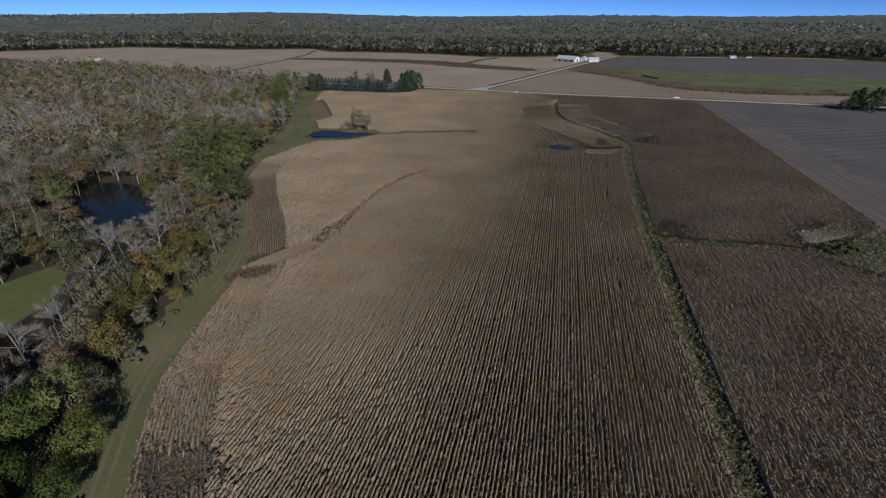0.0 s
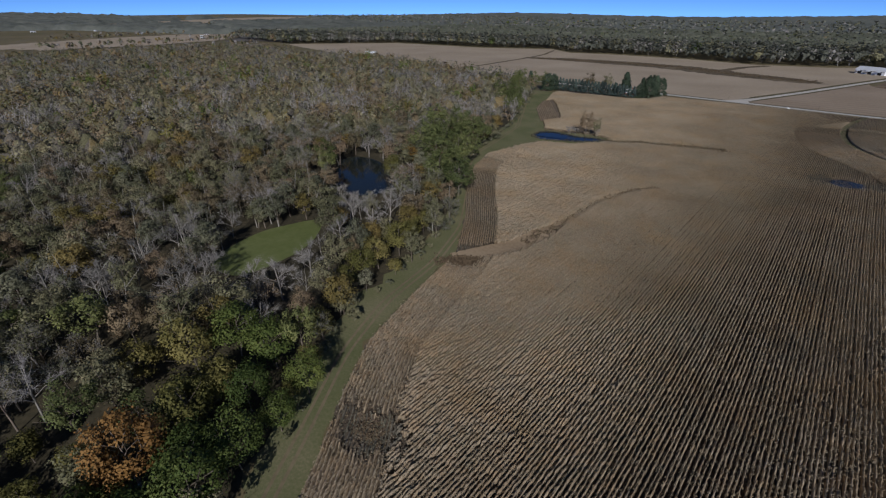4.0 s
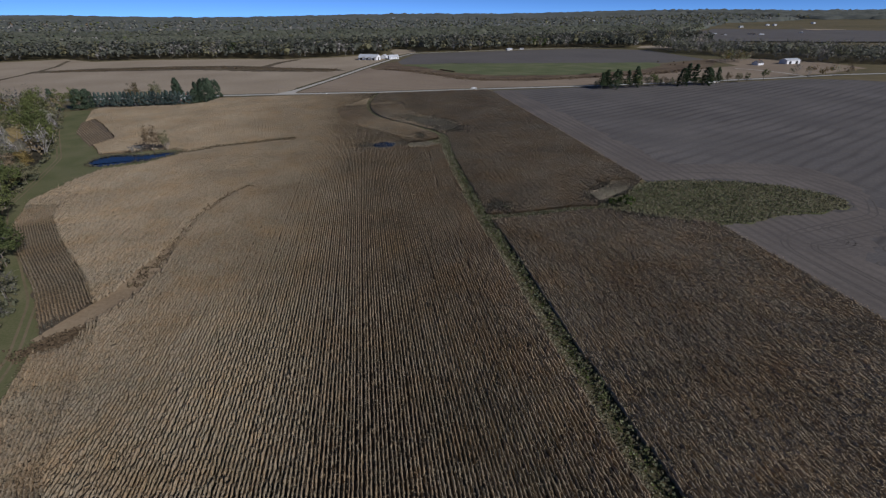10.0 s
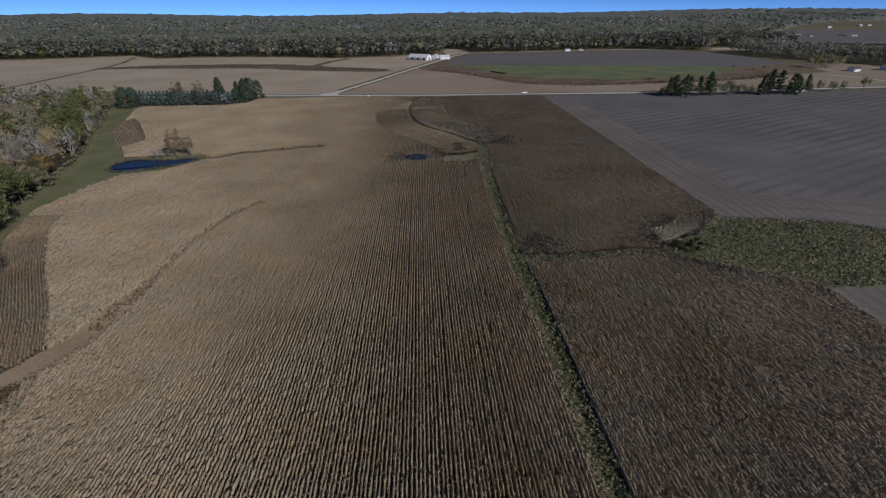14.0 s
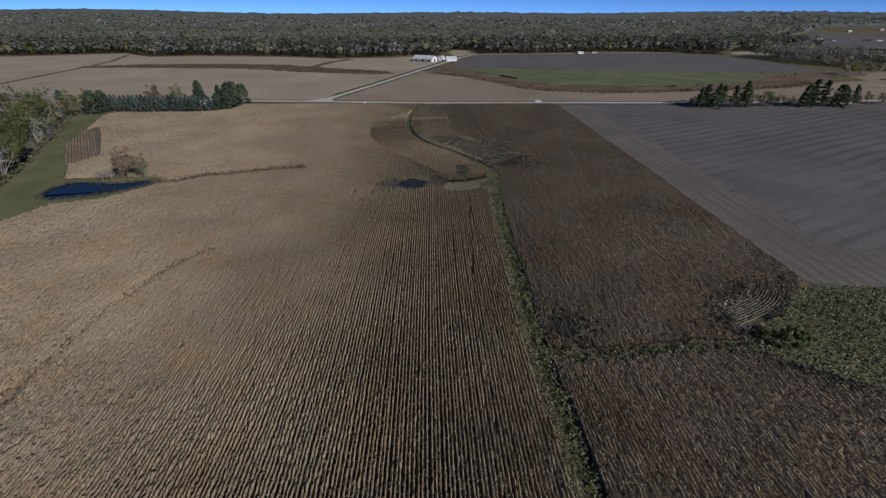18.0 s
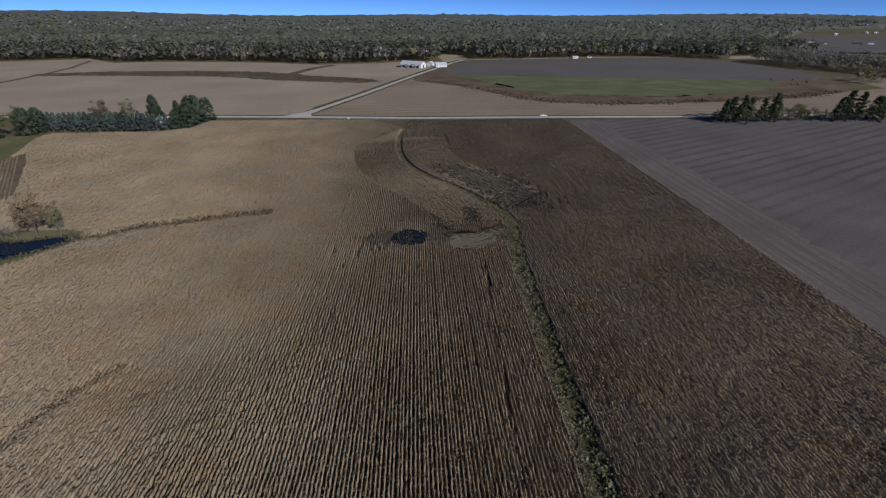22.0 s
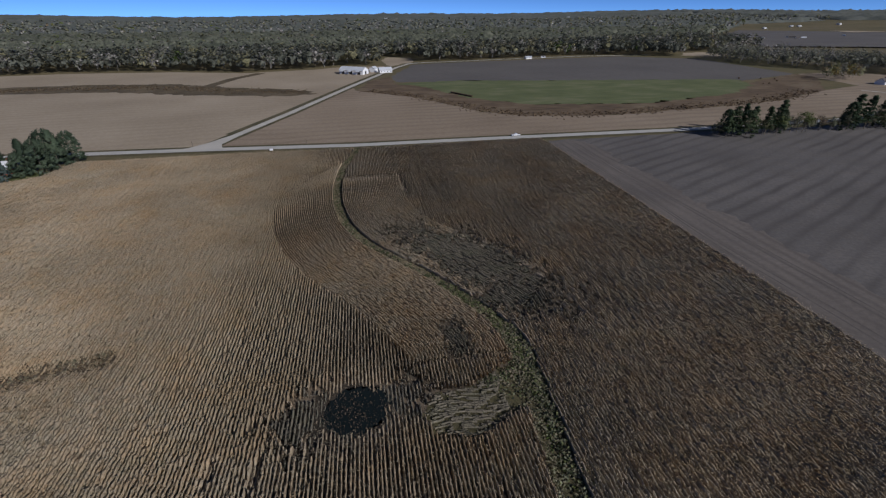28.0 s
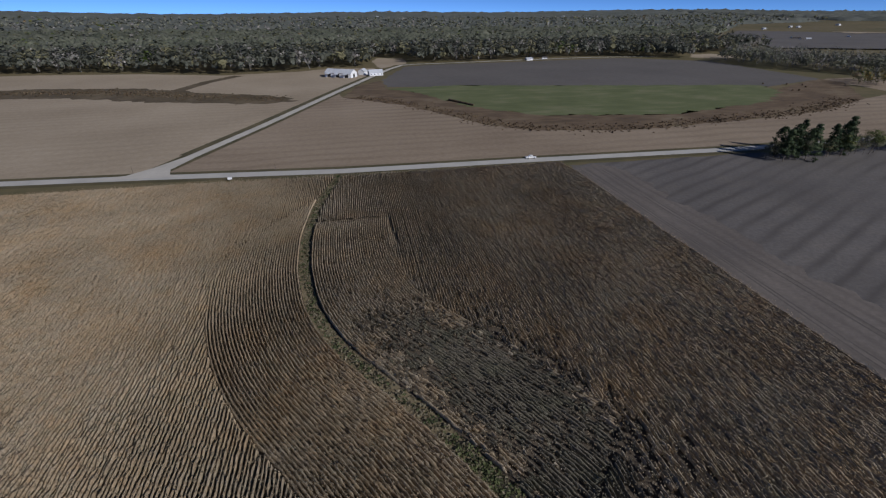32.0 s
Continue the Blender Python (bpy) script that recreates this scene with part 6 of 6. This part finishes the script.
house(13, 868, -32, 36, 15, 5.0, 0.5, "white", "roof", "long white metal barn with three dark porches", "barn", "barn", 0, 3, False, 5)
house(40, 884, 60, 9, 8, 4.5, 0.6, "white", "roof", "small white shed beside the barn", "shed", "shed", 1)
house(55, 874, 10, 17, 10, 3.6, 0.6, "white", "roof", "white farmhouse with a pale metal roof", windows=4)
house(574, 634, 20, 14, 9, 3.2, 0.7, "white", "shingle", "white farmhouse with a dark roof among trees", chimney=True)
house(633, 640, 8, 26, 13, 5, 0.35, "white", "roof", "long pale metal machine shed", "machine_shed", "shed", 0, 2)
house(312, 1020, 10, 11, 7, 2.6, 0.4, "white", "roof", "low white house at the edge of the woods")
house(345, 1034, -20, 8, 6, 2.6, 0.4, "white", "shingle", "small shed at the edge of the woods", "shed", "shed", 1)
house(-676, 596, 30, 20, 12, 5.5, 0.8, "redwall", "roof", "red barn with a pale roof behind the woods", "barn", "barn", 2, 1)
house(-742, 512, -20, 13, 9, 4, 0.7, "white", "shingle", "white house behind the woods", chimney=True)
house(-770, 618, 10, 12, 8, 3.5, 0.7, "white", "shingle", "white house among farmyard trees")
house(-167, 472, 24, 15, 8, 3.2, 0.7, "redwall", "roof", "small house with a pale roof behind the spruce windbreak", chimney=True)
house(386, 486, 3, 15, 9, 3.2, 0.6, "white", "shingle", "roadside house behind the pines")
r2 = np.random.default_rng(77)
for i in range(11):
    house(1120 + r2.uniform(-50, 190), 1440 + r2.uniform(-60, 80), r2.uniform(0, 180), r2.uniform(10, 16), 9, 3.2, 0.6, "white", ("shingle", "shingle", "roof")[i % 3], "pale house in a far housing estate", windows=2)
for x, y in ((1690, 2010), (1880, 2075), (1905, 2060), (2150, 2100), (1480, 1480)):
    house(x, y, r2.uniform(0, 90), r2.uniform(12, 22), 9, 4.5, 0.4, "white", "roof", "pale farm building far to the east", "farm_building", "building", 0, 2)
for x, y in ((-1700, 760), (-1560, 700), (-1840, 843), (-2050, 700), (-2350, 640), (-2380, 450), (-2300, 330), (-1500, 640)):
    house(x, y, r2.uniform(0, 90), r2.uniform(10, 16), 8, 3.2, 0.4, "white", ("roof", "shingle")[int(r2.integers(0, 2))], "pale building far to the west", "farm_building", "building", 0, 2)
for x, y in ((640, 2280), (690, 2420), (840, 2260), (980, 2530), (-700, 2700), (420, 3100), (560, 2900), (1100, 2900), (1180, 3200), (1320, 2700), (1450, 3050), (1600, 2800), (1500, 3500), (900, 3300), (250, 3500), (-150, 3300), (1750, 3300)):
    house(x, y, r2.uniform(0, 90), r2.uniform(14, 28), 12, 16, 0.4, "white", "roof", "pale building rising from the distant woods", "building", "building", 0, 0)


# ---- parked pickup on the road's shoulder ----
def pickup(x, y, turn):
    root = new("pickup_truck")
    root.matrix_world = pose(x, y, 0.14, 0, 0, turn)
    bm = bmesh.new()
    side = [(-2.85, 0.45), (2.75, 0.45), (2.85, 0.7), (2.8, 1.0), (1.3, 1.12), (-2.85, 1.1)]
    for s in (-0.95, 0.95):
        for p, z in side:
            bm.verts.new((p, s, z))
    bm.verts.ensure_lookup_table()
    k = len(side)
    bm.faces.new(bm.verts[:k])
    bm.faces.new(bm.verts[k:])
    for i in range(k):
        bm.faces.new((bm.verts[i], bm.verts[(i + 1) % k], bm.verts[k + (i + 1) % k], bm.verts[k + i]))
    bmesh.ops.recalc_face_normals(bm, faces=bm.faces[:])
    bmesh.ops.bevel(bm, geom=bm.edges[:], offset=0.07, segments=2, affect="EDGES")
    part("body", bm, M["carwhite"], root)
    bm = bmesh.new()
    lo = [bm.verts.new(c) for c in ((-0.95, -0.88, 1.1), (1.35, -0.88, 1.1), (1.35, 0.88, 1.1), (-0.95, 0.88, 1.1))]
    hi = [bm.verts.new(c) for c in ((-0.75, -0.72, 1.75), (0.65, -0.72, 1.75), (0.65, 0.72, 1.75), (-0.75, 0.72, 1.75))]
    bm.faces.new(hi)
    for i in range(4):
        bm.faces.new((lo[i], lo[(i + 1) % 4], hi[(i + 1) % 4], hi[i]))
    bmesh.ops.recalc_face_normals(bm, faces=bm.faces[:])
    bmesh.ops.bevel(bm, geom=bm.edges[:], offset=0.05, segments=2, affect="EDGES")
    part("cab", bm, M["carwhite"], root)
    for s in (-1, 1):
        box_part("side_window", (-0.6, 0.75, s * 0.8 - 0.04, s * 0.8 + 0.04, 1.22, 1.62), M["glass"], root, "dark side window")
        box_part("headlight", (2.76, 2.86, s * 0.7 - 0.18, s * 0.7 + 0.18, 0.75, 0.95), M["glass"], root, "clear headlight")
    box_part("bed", (-2.75, -1.05, -0.8, 0.8, 1.06, 1.13), M["dark"], root, "dark open cargo bed")
    for px in (-1.8, 1.8):
        for s in (-1, 1):
            bm = bmesh.new()
            bmesh.ops.create_cone(bm, cap_ends=True, segments=20, radius1=0.4, radius2=0.4, depth=0.26, matrix=Matrix.Translation((px, s * 0.86, 0.4)) @ Matrix.Rotation(math.pi / 2, 4, "X"))
            w = part("wheel", bm, M["tyre"], root)
            bm = bmesh.new()
            bmesh.ops.create_cone(bm, cap_ends=True, segments=16, radius1=0.24, radius2=0.22, depth=0.05, matrix=Matrix.Translation((px, s * 1.0, 0.4)) @ Matrix.Rotation(math.pi / 2, 4, "X"))
            part("rim", bm, M["roof"], w, "metal wheel rim")
    return tagged(root, "white pickup truck stopped on the country road", "truck")


pickup(112, 493.0, 181)

# ---- small roadside and field things ----
root = new("mailbox")
root.matrix_world = pose(-39.3, 486.6, 0.0)
box_part("box", (-0.9, 0.9, -0.5, 0.5, 0.7, 1.7), M["white"], root, "white painted box", 0.06)
box_part("post", (-0.1, 0.1, -0.1, 0.1, -0.2, 0.7), M["post"], root)
tagged(root, "white box on a post beside the road", "roadside box")

for x, y in ((-20, 497.5), (-88, 507)):
    root = new("utility_marker")
    root.matrix_world = pose(x, y, 0.0)
    bm = bmesh.new()
    bmesh.ops.create_cone(bm, cap_ends=True, segments=8, radius1=0.11, radius2=0.08, depth=4.0, matrix=Matrix.Translation((0, 0, 1.8)))
    part("post", bm, M["post"], root)
    tagged(root, "thin weathered marker post beside the road", "marker post", "roadside marker posts")

bm = bmesh.new()
bmesh.ops.create_cone(bm, cap_ends=True, segments=18, radius1=0.85, radius2=0.85, depth=1.4, matrix=Matrix.Translation((0, 0, 0.8)) @ Matrix.Rotation(math.pi / 2, 4, "Y"))
bmesh.ops.bevel(bm, geom=bm.edges[:], offset=0.08, segments=1, affect="EDGES")
for v in bm.verts:
    v.co += Vector((noise.noise(v.co * 2), noise.noise(v.co * 2 + Vector((5, 0, 0))), 0)) * 0.06
first = part("hay_bale", bm, M["bale"], None)
tagged(first, "dark weathered round bale in a long row", "hay bale", "row of bales")
for i in range(20):
    u = (i + 0.5) / 20
    m = pose(106.7 + 14.7 * u, 678.7 - 30.3 * u, 0.0, 0, 0, -64 + float(rng.uniform(-4, 4)))
    if i == 0:
        first.matrix_basis = m
    else:
        copy_thing(first, m)
r3 = np.random.default_rng(5)
for i in range(6):
    copy_thing(first, pose(float(455 + r3.uniform(-20, 40)), float(690 + r3.uniform(-30, 20)), 0.0, 0, 0, float(r3.uniform(0, 180))))
